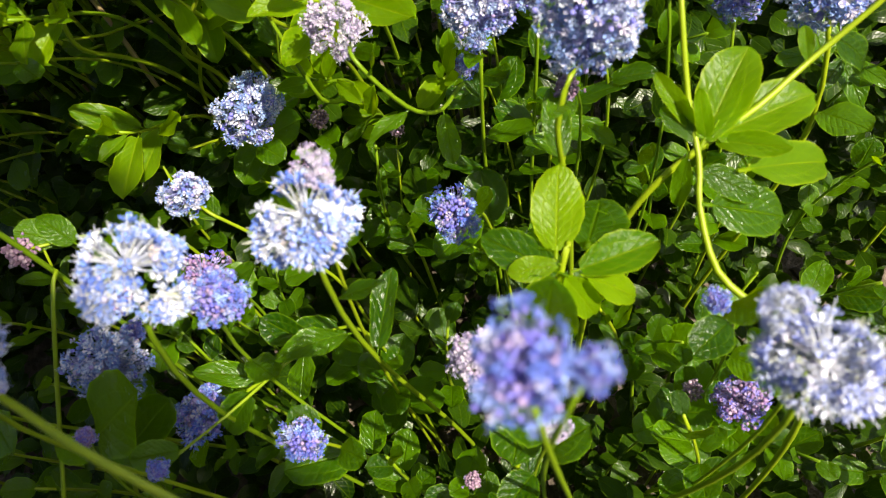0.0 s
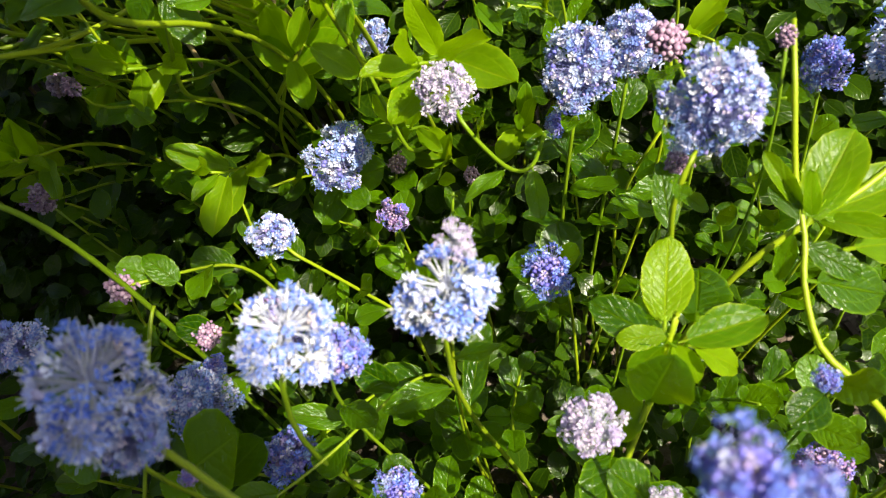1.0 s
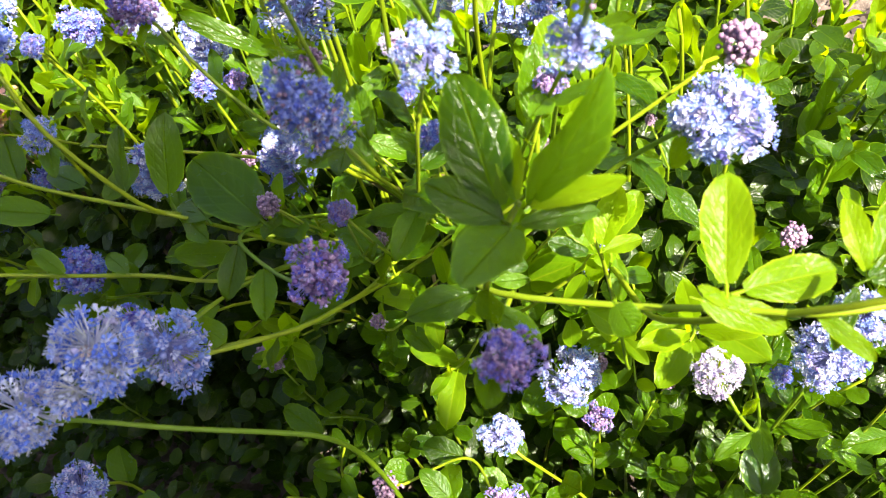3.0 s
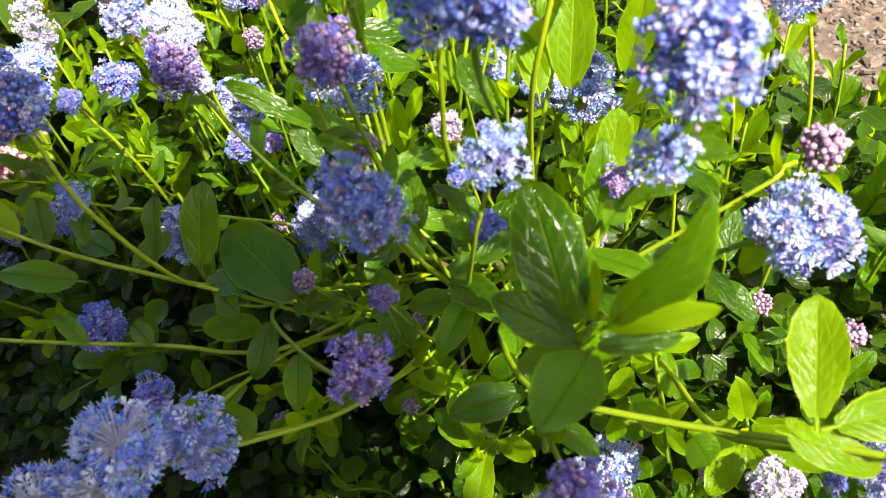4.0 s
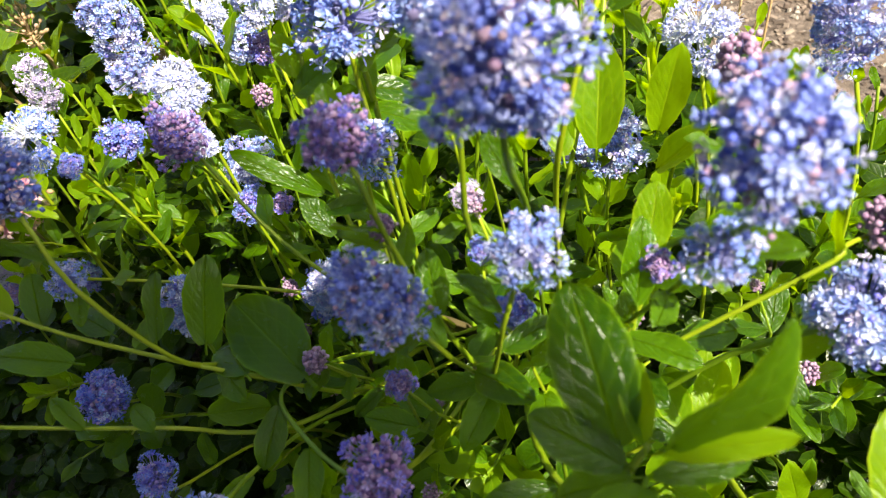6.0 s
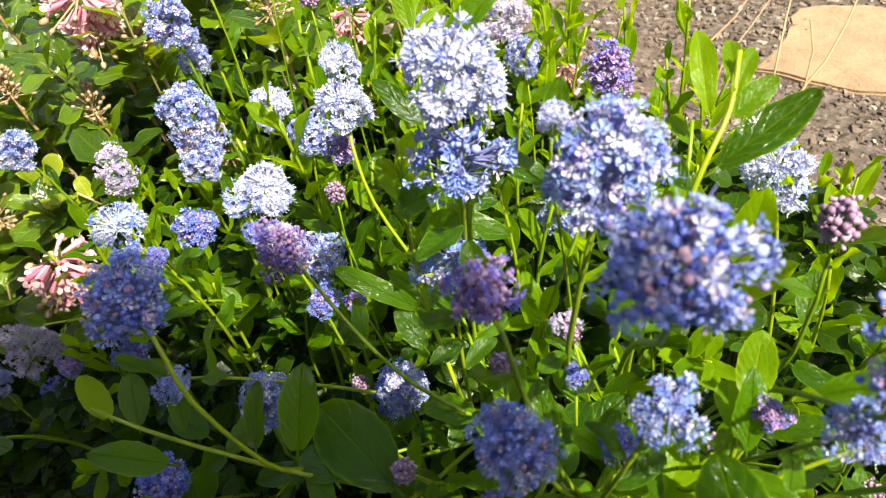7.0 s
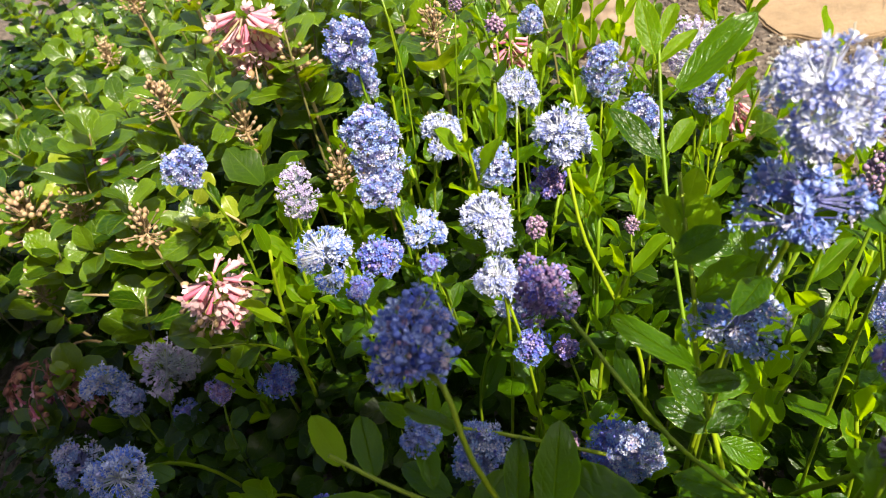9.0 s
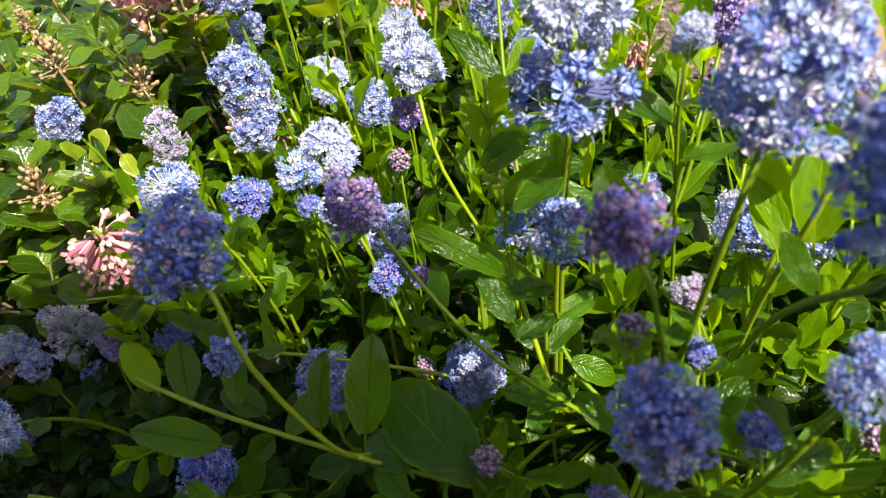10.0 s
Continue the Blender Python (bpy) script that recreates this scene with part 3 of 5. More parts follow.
flower_head('D', (-0.117, 0.100, 0.382), 0.0080, 0.0080, (0.24, -0.39, 0.89), via=((-0.120, 0.099, 0.381), (-0.097, 0.119, 0.378), (-0.079, 0.144, 0.367),))
flower_head('P', (-0.142, 0.110, 0.391), 0.0070, 0.0103, (0.27, 0.17, 0.95))
flower_head('W', (0.074, 0.089, 0.479), 0.0246, 0.0223, (-0.06, 0.05, 1.00), leaves=0)
flower_head('W', (0.068, 0.099, 0.485), 0.0112, 0.0090, (-0.38, -0.04, 0.93), leaves=0)
flower_head('D', (0.016, 0.071, 0.535), 0.0141, 0.0118, (-0.06, -0.01, 1.00), leaves=0)
flower_head('D', (0.025, 0.071, 0.533), 0.0061, 0.0129, (0.12, -0.08, 0.99), leaves=0)
flower_head('M', (-0.010, 0.101, 0.340), 0.0074, 0.0091, (0.18, -0.17, 0.97))
flower_head('L', (0.022, 0.098, 0.413), 0.0083, 0.0066, (0.12, -0.09, 0.99))
flower_head('P', (0.097, 0.131, 0.325), 0.0162, 0.0121, (-0.32, -0.19, 0.93))
flower_head('B', (0.136, 0.258, 0.428), 0.0364, 0.0291, (-0.32, 0.09, 0.94))
flower_head('P', (-0.197, 0.218, 0.543), 0.0223, 0.0207, (-0.11, -0.51, 0.85), via=((-0.214, 0.224, 0.527), (-0.245, 0.247, 0.513),))
flower_head('P', (-0.124, 0.173, 0.571), 0.0170, 0.0170, (0.24, -0.70, 0.67))
flower_head('N', (-0.190, 0.239, 0.601), 0.0209, 0.0404, (-0.21, -0.29, 0.93))
flower_head('M', (-0.199, 0.271, 0.596), 0.0094, 0.0071, (-0.01, -0.03, 1.00))
flower_head('P', (-0.203, 0.259, 0.527), 0.0104, 0.0078, (-0.19, -0.25, 0.95))
flower_head('M', (-0.247, 0.277, 0.511), 0.0115, 0.0105, (-0.17, -0.40, 0.90))
flower_head('O', (-0.266, 0.176, 0.549), 0.0330, 0.0330, (0.34, 0.26, 0.90), via=((-0.255, 0.190, 0.520), (-0.223, 0.223, 0.493), (-0.212, 0.250, 0.473),), leaves=2)
flower_head('O', (-0.290, 0.160, 0.536), 0.0290, 0.0270, (-0.30, -0.10, 0.92), via=((-0.278, 0.164, 0.521), (-0.251, 0.170, 0.506), (-0.224, 0.182, 0.480)), leaves=2)
flower_head('S', (-0.262, 0.199, 0.510), 0.0283, 0.0283, (0.69, -0.22, 0.69), via=((-0.250, 0.202, 0.509), (-0.223, 0.223, 0.493), (-0.212, 0.250, 0.473),))
flower_head('B', (-0.385, 0.182, 0.361), 0.0306, 0.0245, (0.25, -0.47, 0.84))
flower_head('D', (-0.433, 0.315, 0.396), 0.0301, 0.0241, (-0.08, -0.25, 0.97))
flower_head('M', (-0.001, 0.324, 0.441), 0.0146, 0.0117, (-0.19, 0.04, 0.98))
flower_head('M', (-0.124, 0.294, 0.532), 0.0098, 0.0098, (0.26, -0.06, 0.96))
flower_head('M', (-0.079, 0.315, 0.527), 0.0050, 0.0058, (-0.33, -0.06, 0.94))
flower_head('M', (-0.311, 0.293, 0.326), 0.0146, 0.0113, (-0.07, -0.06, 1.00))
flower_head('P', (-0.145, 0.210, 0.324), 0.0242, 0.0194, (0.13, -0.41, 0.90))
flower_head('M', (0.038, 0.256, 0.449), 0.0148, 0.0148, (-0.46, -0.06, 0.89))
flower_head('B', (0.039, 0.340, 0.493), 0.0155, 0.0174, (-0.34, 0.05, 0.94))
flower_head('P', (-0.202, 0.266, 0.633), 0.0194, 0.0194, (-0.08, -0.05, 1.00), via=((-0.196, 0.259, 0.625), (-0.192, 0.257, 0.607), (-0.186, 0.259, 0.577), (-0.179, 0.262, 0.549),))
flower_head('N', (-0.335, 0.273, 0.608), 0.0268, 0.0338, (0.09, 0.04, 1.00), via=((-0.323, 0.266, 0.597), (-0.314, 0.259, 0.571), (-0.300, 0.264, 0.525),))
flower_head('S', (-0.341, 0.278, 0.553), 0.0145, 0.0109, (0.35, -0.60, 0.72))
flower_head('N', (-0.154, 0.244, 0.668), 0.0284, 0.0367, (0.00, 0.00, 1.00), leaves=1)
flower_head('B', (-0.170, 0.291, 0.659), 0.0331, 0.0392, (0.14, -0.06, 0.99), leaves=1)
flower_head('N', (-0.105, 0.232, 0.659), 0.0238, 0.0294, (0.00, -0.01, 1.00), leaves=1)
flower_head('S', (-0.151, 0.246, 0.616), 0.0180, 0.0135, (0.25, -0.06, 0.97))
flower_head('S', (-0.108, 0.241, 0.622), 0.0150, 0.0120, (0.28, -0.36, 0.89))
flower_head('P', (-0.118, 0.271, 0.584), 0.0102, 0.0080, (0.21, -0.03, 0.98))
flower_head('M', (-0.055, 0.291, 0.584), 0.0158, 0.0165, (0.29, -0.28, 0.92), via=((-0.067, 0.284, 0.581), (-0.070, 0.280, 0.579), (-0.096, 0.276, 0.556), (-0.128, 0.274, 0.524),))
flower_head('B', (-0.063, 0.265, 0.574), 0.0309, 0.0231, (0.26, -0.42, 0.87), via=((-0.073, 0.261, 0.573), (-0.094, 0.269, 0.546), (-0.115, 0.272, 0.514),))
flower_head('D', (-0.161, 0.273, 0.557), 0.0117, 0.0109, (0.06, 0.03, 1.00))
flower_head('M', (-0.181, 0.313, 0.567), 0.0079, 0.0148, (-0.16, -0.08, 0.98))
flower_head('W', (-0.101, 0.403, 0.580), 0.0307, 0.0230, (-0.20, 0.03, 0.98))
flower_head('M', (-0.096, 0.329, 0.614), 0.0158, 0.0223, (-0.03, -0.01, 1.00))
flower_head('B', (-0.052, 0.384, 0.596), 0.0270, 0.0420, (-0.32, 0.03, 0.95))
flower_head('B', (-0.133, 0.427, 0.506), 0.0336, 0.0449, (0.06, -0.02, 1.00))
flower_head('D', (-0.424, 0.308, 0.403), 0.0285, 0.0385, (0.13, 0.14, 0.98))
flower_head('D', (-0.339, 0.249, 0.442), 0.0208, 0.0156, (0.12, 0.11, 0.99))
flower_head('S', (-0.252, 0.191, 0.532), 0.0247, 0.0198, (0.58, -0.21, 0.79))
flower_head('M', (-0.041, 0.338, 0.441), 0.0129, 0.0118, (0.00, -0.02, 1.00))
flower_head('M', (-0.250, 0.281, 0.505), 0.0101, 0.0101, (-0.16, -0.36, 0.92))
flower_head('P', (-0.204, 0.260, 0.527), 0.0088, 0.0088, (-0.09, -0.04, 0.99))
flower_head('M', (-0.201, 0.283, 0.480), 0.0078, 0.0088, (-0.04, -0.02, 1.00))
flower_head('M', (-0.307, 0.288, 0.338), 0.0129, 0.0097, (-0.03, -0.44, 0.90))
flower_head('M', (-0.203, 0.255, 0.450), 0.0084, 0.0115, (-0.08, -0.07, 0.99))
flower_head('B', (-0.267, 0.338, 0.484), 0.0212, 0.0362, (-0.07, -0.05, 1.00))
flower_head('B', (-0.340, 0.420, 0.495), 0.0276, 0.0276, (0.46, 0.09, 0.88))
flower_head('D', (-0.429, 0.432, 0.502), 0.0259, 0.0259, (0.64, -0.27, 0.72))
flower_head('W', (-0.346, 0.399, 0.562), 0.0287, 0.0345, (-0.10, -0.04, 0.99))
flower_head('W', (-0.339, 0.383, 0.539), 0.0236, 0.0248, (-0.20, -0.09, 0.98))
flower_head('O', (-0.416, 0.471, 0.495), 0.0299, 0.0344, (-0.04, -0.01, 1.00))
flower_head('O', (-0.429, 0.375, 0.547), 0.0309, 0.0256, (-0.21, -0.33, 0.92))
flower_head('D', (-0.410, 0.371, 0.532), 0.0132, 0.0132, (0.45, -0.65, 0.61))
flower_head('L', (-0.492, 0.457, 0.527), 0.0225, 0.0408, (-0.03, -0.00, 1.00))
flower_head('B', (-0.456, 0.503, 0.536), 0.0345, 0.0652, (-0.13, -0.09, 0.99))
flower_head('B', (-0.448, 0.487, 0.513), 0.0265, 0.0199, (-0.20, -0.19, 0.96))
flower_head('B', (-0.498, 0.577, 0.574), 0.0314, 0.0364, (-0.07, -0.07, 0.99))
flower_head('B', (-0.503, 0.598, 0.534), 0.0244, 0.0183, (-0.02, -0.08, 1.00))
flower_head('B', (-0.605, 0.489, 0.517), 0.0315, 0.0237, (-0.19, -0.29, 0.94))
flower_head('W', (-0.437, 0.574, 0.507), 0.0344, 0.0258, (0.22, 0.07, 0.97))
flower_head('W', (-0.382, 0.599, 0.530), 0.0310, 0.0471, (0.04, 0.01, 1.00))
flower_head('W', (-0.322, 0.462, 0.575), 0.0333, 0.0320, (-0.12, -0.03, 0.99), via=((-0.316, 0.449, 0.556), (-0.306, 0.439, 0.523), (-0.284, 0.436, 0.475),))
flower_head('P', (-0.330, 0.464, 0.544), 0.0193, 0.0207, (-0.44, -0.43, 0.79))
flower_head('B', (-0.381, 0.525, 0.513), 0.0269, 0.0301, (0.14, 0.02, 0.99))
flower_head('B', (-0.325, 0.645, 0.527), 0.0274, 0.0549, (0.03, 0.03, 1.00))
flower_head('B', (-0.382, 0.653, 0.563), 0.0192, 0.0228, (0.12, 0.07, 0.99))
flower_head('M', (-0.397, 0.607, 0.578), 0.0154, 0.0136, (-0.04, 0.02, 1.00))
flower_head('M', (-0.488, 0.613, 0.613), 0.0139, 0.0203, (-0.16, -0.14, 0.98))
flower_head('M', (-0.482, 0.607, 0.603), 0.0096, 0.0096, (-0.21, -0.02, 0.98))
flower_head('M', (-0.425, 0.608, 0.593), 0.0111, 0.0143, (0.09, 0.03, 1.00))
flower_head('M', (-0.393, 0.627, 0.600), 0.0111, 0.0201, (-0.01, 0.01, 1.00))
flower_head('M', (-0.337, 0.454, 0.518), 0.0134, 0.0161, (0.04, -0.02, 1.00))
flower_head('P', (-0.306, 0.332, 0.582), 0.0234, 0.0276, (-0.21, -0.13, 0.97), via=((-0.294, 0.327, 0.573), (-0.270, 0.313, 0.553), (-0.246, 0.308, 0.528), (-0.213, 0.313, 0.495), (-0.203, 0.326, 0.462),))
flower_head('D', (-0.325, 0.383, 0.495), 0.0179, 0.0134, (0.12, -0.68, 0.72))
flower_head('P', (-0.308, 0.388, 0.493), 0.0122, 0.0134, (-0.23, -0.13, 0.96))
flower_head('B', (-0.335, 0.318, 0.488), 0.0277, 0.0353, (0.01, 0.03, 1.00))
flower_head('D', (-0.278, 0.356, 0.456), 0.0281, 0.0369, (-0.03, 0.01, 1.00))
flower_head('S', (-0.234, 0.347, 0.567), 0.0303, 0.0243, (0.07, 0.00, 1.00))
flower_head('W', (-0.223, 0.339, 0.662), 0.0370, 0.0370, (-0.03, 0.01, 1.00), leaves=1)
flower_head('S', (-0.223, 0.339, 0.628), 0.0345, 0.0270, (0.07, -0.03, 1.00))
flower_head('P', (-0.174, 0.446, 0.605), 0.0240, 0.0291, (-0.03, 0.02, 1.00), via=((-0.176, 0.430, 0.587), (-0.183, 0.416, 0.541), (-0.197, 0.400, 0.496),))
flower_head('M', (-0.170, 0.467, 0.560), 0.0180, 0.0288, (0.17, -0.03, 0.99), via=((-0.169, 0.455, 0.545), (-0.158, 0.454, 0.506), (-0.147, 0.454, 0.468),))
flower_head('M', (-0.290, 0.535, 0.466), 0.0116, 0.0147, (-0.05, 0.04, 1.00))
flower_head('D', (-0.408, 0.459, 0.477), 0.0142, 0.0113, (-0.19, -0.06, 0.98))
flower_head('L', (-0.264, 0.675, 0.533), 0.0366, 0.0452, (-0.15, 0.00, 0.99))
flower_head('B', (-0.293, 0.631, 0.496), 0.0320, 0.0406, (-0.13, -0.01, 0.99))
flower_head('B', (-0.247, 0.658, 0.505), 0.0251, 0.0414, (-0.10, -0.01, 0.99))
flower_head('M', (-0.300, 0.353, 0.463), 0.0106, 0.0118, (-0.20, -0.13, 0.97))
flower_head('D', (-0.539, 0.432, 0.362), 0.0278, 0.0209, (-0.07, -0.09, 0.99))
flower_head('P', (-0.568, 0.401, 0.380), 0.0187, 0.0187, (0.13, 0.11, 0.99))
flower_head('O', (-0.774, 0.455, 0.278), 0.0414, 0.0342, (0.09, 0.06, 0.99))
flower_head('L', (-0.683, 0.456, 0.317), 0.0481, 0.0385, (0.25, 0.19, 0.95))
flower_head('B', (-0.713, 0.429, 0.298), 0.0267, 0.0214, (-0.05, -0.02, 1.00))
flower_head('D', (-0.661, 0.437, 0.283), 0.0235, 0.0235, (0.19, 0.13, 0.97))
flower_head('B', (-0.819, 0.416, 0.181), 0.0561, 0.0449, (0.10, 0.09, 0.99))
flower_head('O', (-0.542, 0.287, 0.440), 0.0343, 0.0274, (0.63, -0.29, 0.72))
flower_head('B', (-0.206, 0.540, 0.435), 0.0295, 0.0412, (0.00, -0.03, 1.00))
flower_head('W', (-0.189, 0.337, 0.647), 0.0107, 0.0160, (0.11, -0.03, 0.99))
flower_head('D', (-0.178, 0.302, 0.554), 0.0084, 0.0098, (-0.01, 0.01, 1.00))
flower_head('D', (-0.163, 0.272, 0.557), 0.0115, 0.0122, (-0.19, 0.01, 0.98))
flower_head('L', (-0.183, 0.314, 0.569), 0.0102, 0.0102, (-0.31, -0.06, 0.95))
flower_head('B', (-0.155, 0.425, 0.511), 0.0296, 0.0236, (-0.19, 0.00, 0.98))


# ---- shoots that stand out ----
def placed_shoot(*way):
    """A leafy shoot whose stem runs through the given points, first the lowest."""
    way = [Vector(p) for p in way]
    turn = (way[0] - way[1]).normalized()
    end = Vector((way[0].x + turn.x * 0.05, back_of(way[0], way[0].y + turn.y * 0.05 + 0.01), 0.0))
    pts = bezier(end, Vector((end.x, end.y, way[0].z * 0.85)), way[0] + turn * 0.04, way[0], 6) + way[1:]
    if springs(way[0]):
        pts = from_crown(way[0], way[1]) + way[1:]
        end = pts[0].copy()
    top = thing("leafy_shoot", end, "leafy ceanothus shoot with large bright veined leaves", "shrub shoot", "ceanothus shoots")
    pts = flowing(pts)
    n = len(pts)
    v, f = tube(pts, [0.0013 * (1.25 - 0.55 * i / (n - 1)) for i in range(n)])
    part("stem", mesh_of("stem", [p - end for p in v], f, STEM), top, Matrix.Translation(end))
    return top


def placed_leaf(parent, base, tip, up, wide, family):
    base, tip = Vector(base), Vector(tip)
    size = (tip - base).length
    me = rng.choice(LEAF_SETS[family])
    own = max(abs(v.co.x) for v in me.vertices) * 2
    m = frame_of(base, tip - base, up) @ Matrix.Diagonal((size * wide / own, size, size * 0.8, 1))
    part("leaf", me, parent, m)


sprig = placed_shoot((0.090, 0.136, 0.403), (0.078, 0.147, 0.411), (0.074, 0.164, 0.422), (0.075, 0.178, 0.430), (0.073, 0.195, 0.441), (0.071, 0.214, 0.464), (0.072, 0.232, 0.474))
placed_leaf(sprig, (0.077, 0.183, 0.433), (0.094, 0.210, 0.447), (-0.20, -0.48, 1.09), 0.55, 'young')
placed_leaf(sprig, (0.081, 0.184, 0.433), (0.115, 0.197, 0.436), (-0.24, -0.45, 1.10), 0.50, 'young')
placed_leaf(sprig, (0.081, 0.183, 0.432), (0.102, 0.174, 0.436), (-0.22, -0.43, 1.12), 0.36, 'young')
placed_leaf(sprig, (0.091, 0.175, 0.426), (0.124, 0.185, 0.415), (-0.26, -0.41, 1.13), 0.46, 'young')
placed_leaf(sprig, (0.076, 0.175, 0.428), (0.095, 0.167, 0.420), (-0.21, -0.40, 1.15), 0.46, 'long')
placed_leaf(sprig, (0.078, 0.165, 0.422), (0.105, 0.167, 0.408), (-0.22, -0.38, 1.16), 0.60, 'long')
placed_leaf(sprig, (0.075, 0.183, 0.433), (0.064, 0.192, 0.440), (-0.16, -0.46, 1.12), 0.42, 'long')
placed_leaf(sprig, (0.071, 0.178, 0.431), (0.069, 0.171, 0.414), (-0.16, -0.42, 1.15), 0.36, 'long')
placed_leaf(sprig, (0.074, 0.186, 0.435), (0.063, 0.202, 0.446), (-0.16, -0.48, 1.11), 0.30, 'young')
placed_leaf(sprig, (0.078, 0.183, 0.432), (0.074, 0.191, 0.450), (-0.18, -0.46, 1.11), 0.30, 'young')
sprig = placed_shoot((0.077, 0.184, 0.428), (0.095, 0.192, 0.436), (0.112, 0.204, 0.441), (0.130, 0.212, 0.454), (0.142, 0.216, 0.467))
placed_leaf(sprig, (0.112, 0.204, 0.441), (0.112, 0.215, 0.447), (-0.27, -0.49, 1.05), 0.40, 'young')
placed_leaf(sprig, (0.122, 0.211, 0.443), (0.141, 0.211, 0.429), (-0.31, -0.47, 1.05), 0.50, 'long')
sprig = placed_shoot((0.005, 0.100, 0.332), (0.020, 0.127, 0.393), (0.029, 0.146, 0.427), (0.031, 0.151, 0.430))
placed_leaf(sprig, (0.027, 0.149, 0.429), (0.030, 0.175, 0.438), (-0.04, -0.41, 1.17), 0.62, 'young')
placed_leaf(sprig, (0.034, 0.144, 0.425), (0.059, 0.151, 0.426), (-0.10, -0.36, 1.20), 0.56, 'young')
placed_leaf(sprig, (0.036, 0.142, 0.423), (0.053, 0.141, 0.409), (-0.09, -0.34, 1.22), 0.50, 'young')
placed_leaf(sprig, (0.027, 0.145, 0.427), (0.011, 0.143, 0.428), (-0.00, -0.36, 1.21), 0.52, 'young')
placed_leaf(sprig, (0.027, 0.143, 0.426), (0.004, 0.158, 0.426), (0.01, -0.37, 1.20), 0.50, 'long')
placed_leaf(sprig, (0.029, 0.142, 0.424), (0.040, 0.135, 0.407), (-0.05, -0.33, 1.22), 0.50, 'young')
placed_leaf(sprig, (0.026, 0.142, 0.425), (0.016, 0.138, 0.412), (-0.01, -0.34, 1.22), 0.50, 'young')
placed_leaf(sprig, (0.037, 0.151, 0.429), (0.045, 0.179, 0.409), (-0.07, -0.40, 1.18), 0.66, 'long')
placed_leaf(sprig, (0.025, 0.150, 0.429), (0.019, 0.161, 0.425), (-0.01, -0.39, 1.19), 0.50, 'long')
placed_leaf(sprig, (0.021, 0.127, 0.417), (0.024, 0.126, 0.451), (-0.02, -0.32, 1.23), 0.60, 'long')
sprig = placed_shoot((-0.135, 0.206, 0.524), (-0.133, 0.200, 0.565), (-0.126, 0.204, 0.588), (-0.122, 0.207, 0.596))
placed_leaf(sprig, (-0.128, 0.207, 0.594), (-0.1405, 0.232, 0.620), (0.11, -0.70, 0.90), 0.50, 'long')
placed_leaf(sprig, (-0.118, 0.205, 0.600), (-0.098, 0.203, 0.639), (0.45, -0.80, 0.50), 0.36, 'long')
placed_leaf(sprig, (-0.119, 0.205, 0.597), (-0.093, 0.207, 0.606), (0.01, -0.51, 1.10), 0.24, 'young')
placed_leaf(sprig, (-0.121, 0.201, 0.594), (-0.100, 0.207, 0.594), (0.03, -0.48, 1.13), 0.30, 'long')
placed_leaf(sprig, (-0.123, 0.197, 0.597), (-0.131, 0.170, 0.612), (0.11, -0.45, 1.14), 0.52, 'long')
placed_leaf(sprig, (-0.127, 0.204, 0.592), (-0.148, 0.208, 0.603), (0.17, -0.48, 1.10), 0.50, 'long')
placed_leaf(sprig, (-0.125, 0.202, 0.590), (-0.142, 0.197, 0.588), (0.13, -0.46, 1.13), 0.50, 'long')
placed_leaf(sprig, (-0.123, 0.207, 0.597), (-0.127, 0.225, 0.604), (0.09, -0.52, 1.09), 0.40, 'young')
sprig = placed_shoot((-0.135, 0.226, 0.523), (-0.094, 0.212, 0.540), (-0.062, 0.202, 0.556), (-0.041, 0.196, 0.565), (-0.025, 0.197, 0.569), (-0.006, 0.201, 0.573))
placed_leaf(sprig, (-0.064, 0.205, 0.565), (-0.065, 0.231, 0.585), (-0.14, -0.47, 1.12), 0.47, 'young')
placed_leaf(sprig, (-0.059, 0.204, 0.563), (-0.031, 0.214, 0.564), (-0.20, -0.43, 1.14), 0.48, 'young')
placed_leaf(sprig, (-0.071, 0.200, 0.563), (-0.046, 0.197, 0.555), (-0.15, -0.40, 1.17), 0.40, 'young')
placed_leaf(sprig, (-0.063, 0.200, 0.561), (-0.072, 0.203, 0.566), (-0.12, -0.42, 1.16), 0.40, 'young')
placed_leaf(sprig, (-0.039, 0.202, 0.557), (-0.024, 0.188, 0.555), (-0.24, -0.38, 1.15), 0.30, 'young')
placed_leaf(sprig, (-0.095, 0.195, 0.566), (-0.088, 0.194, 0.550), (-0.04, -0.40, 1.18), 0.60, 'long')
sprig = placed_shoot((-0.079, 0.283, 0.374), (-0.089, 0.289, 0.433), (-0.093, 0.299, 0.467))
placed_leaf(sprig, (-0.092, 0.298, 0.466), (-0.079, 0.320, 0.479), (-0.04, -0.49, 1.12), 0.50, 'young')
placed_leaf(sprig, (-0.094, 0.298, 0.466), (-0.112, 0.301, 0.473), (-0.00, -0.47, 1.13), 0.55, 'young')
placed_leaf(sprig, (-0.089, 0.291, 0.460), (-0.086, 0.275, 0.447), (-0.03, -0.43, 1.16), 0.42, 'young')
placed_leaf(sprig, (-0.094, 0.295, 0.464), (-0.102, 0.286, 0.446), (-0.01, -0.44, 1.15), 0.50, 'young')
placed_leaf(sprig, (-0.093, 0.299, 0.467), (-0.091, 0.321, 0.470), (-0.03, -0.48, 1.12), 0.50, 'young')
placed_leaf(sprig, (-0.088, 0.285, 0.454), (-0.067, 0.296, 0.445), (-0.06, -0.44, 1.16), 0.40, 'long')
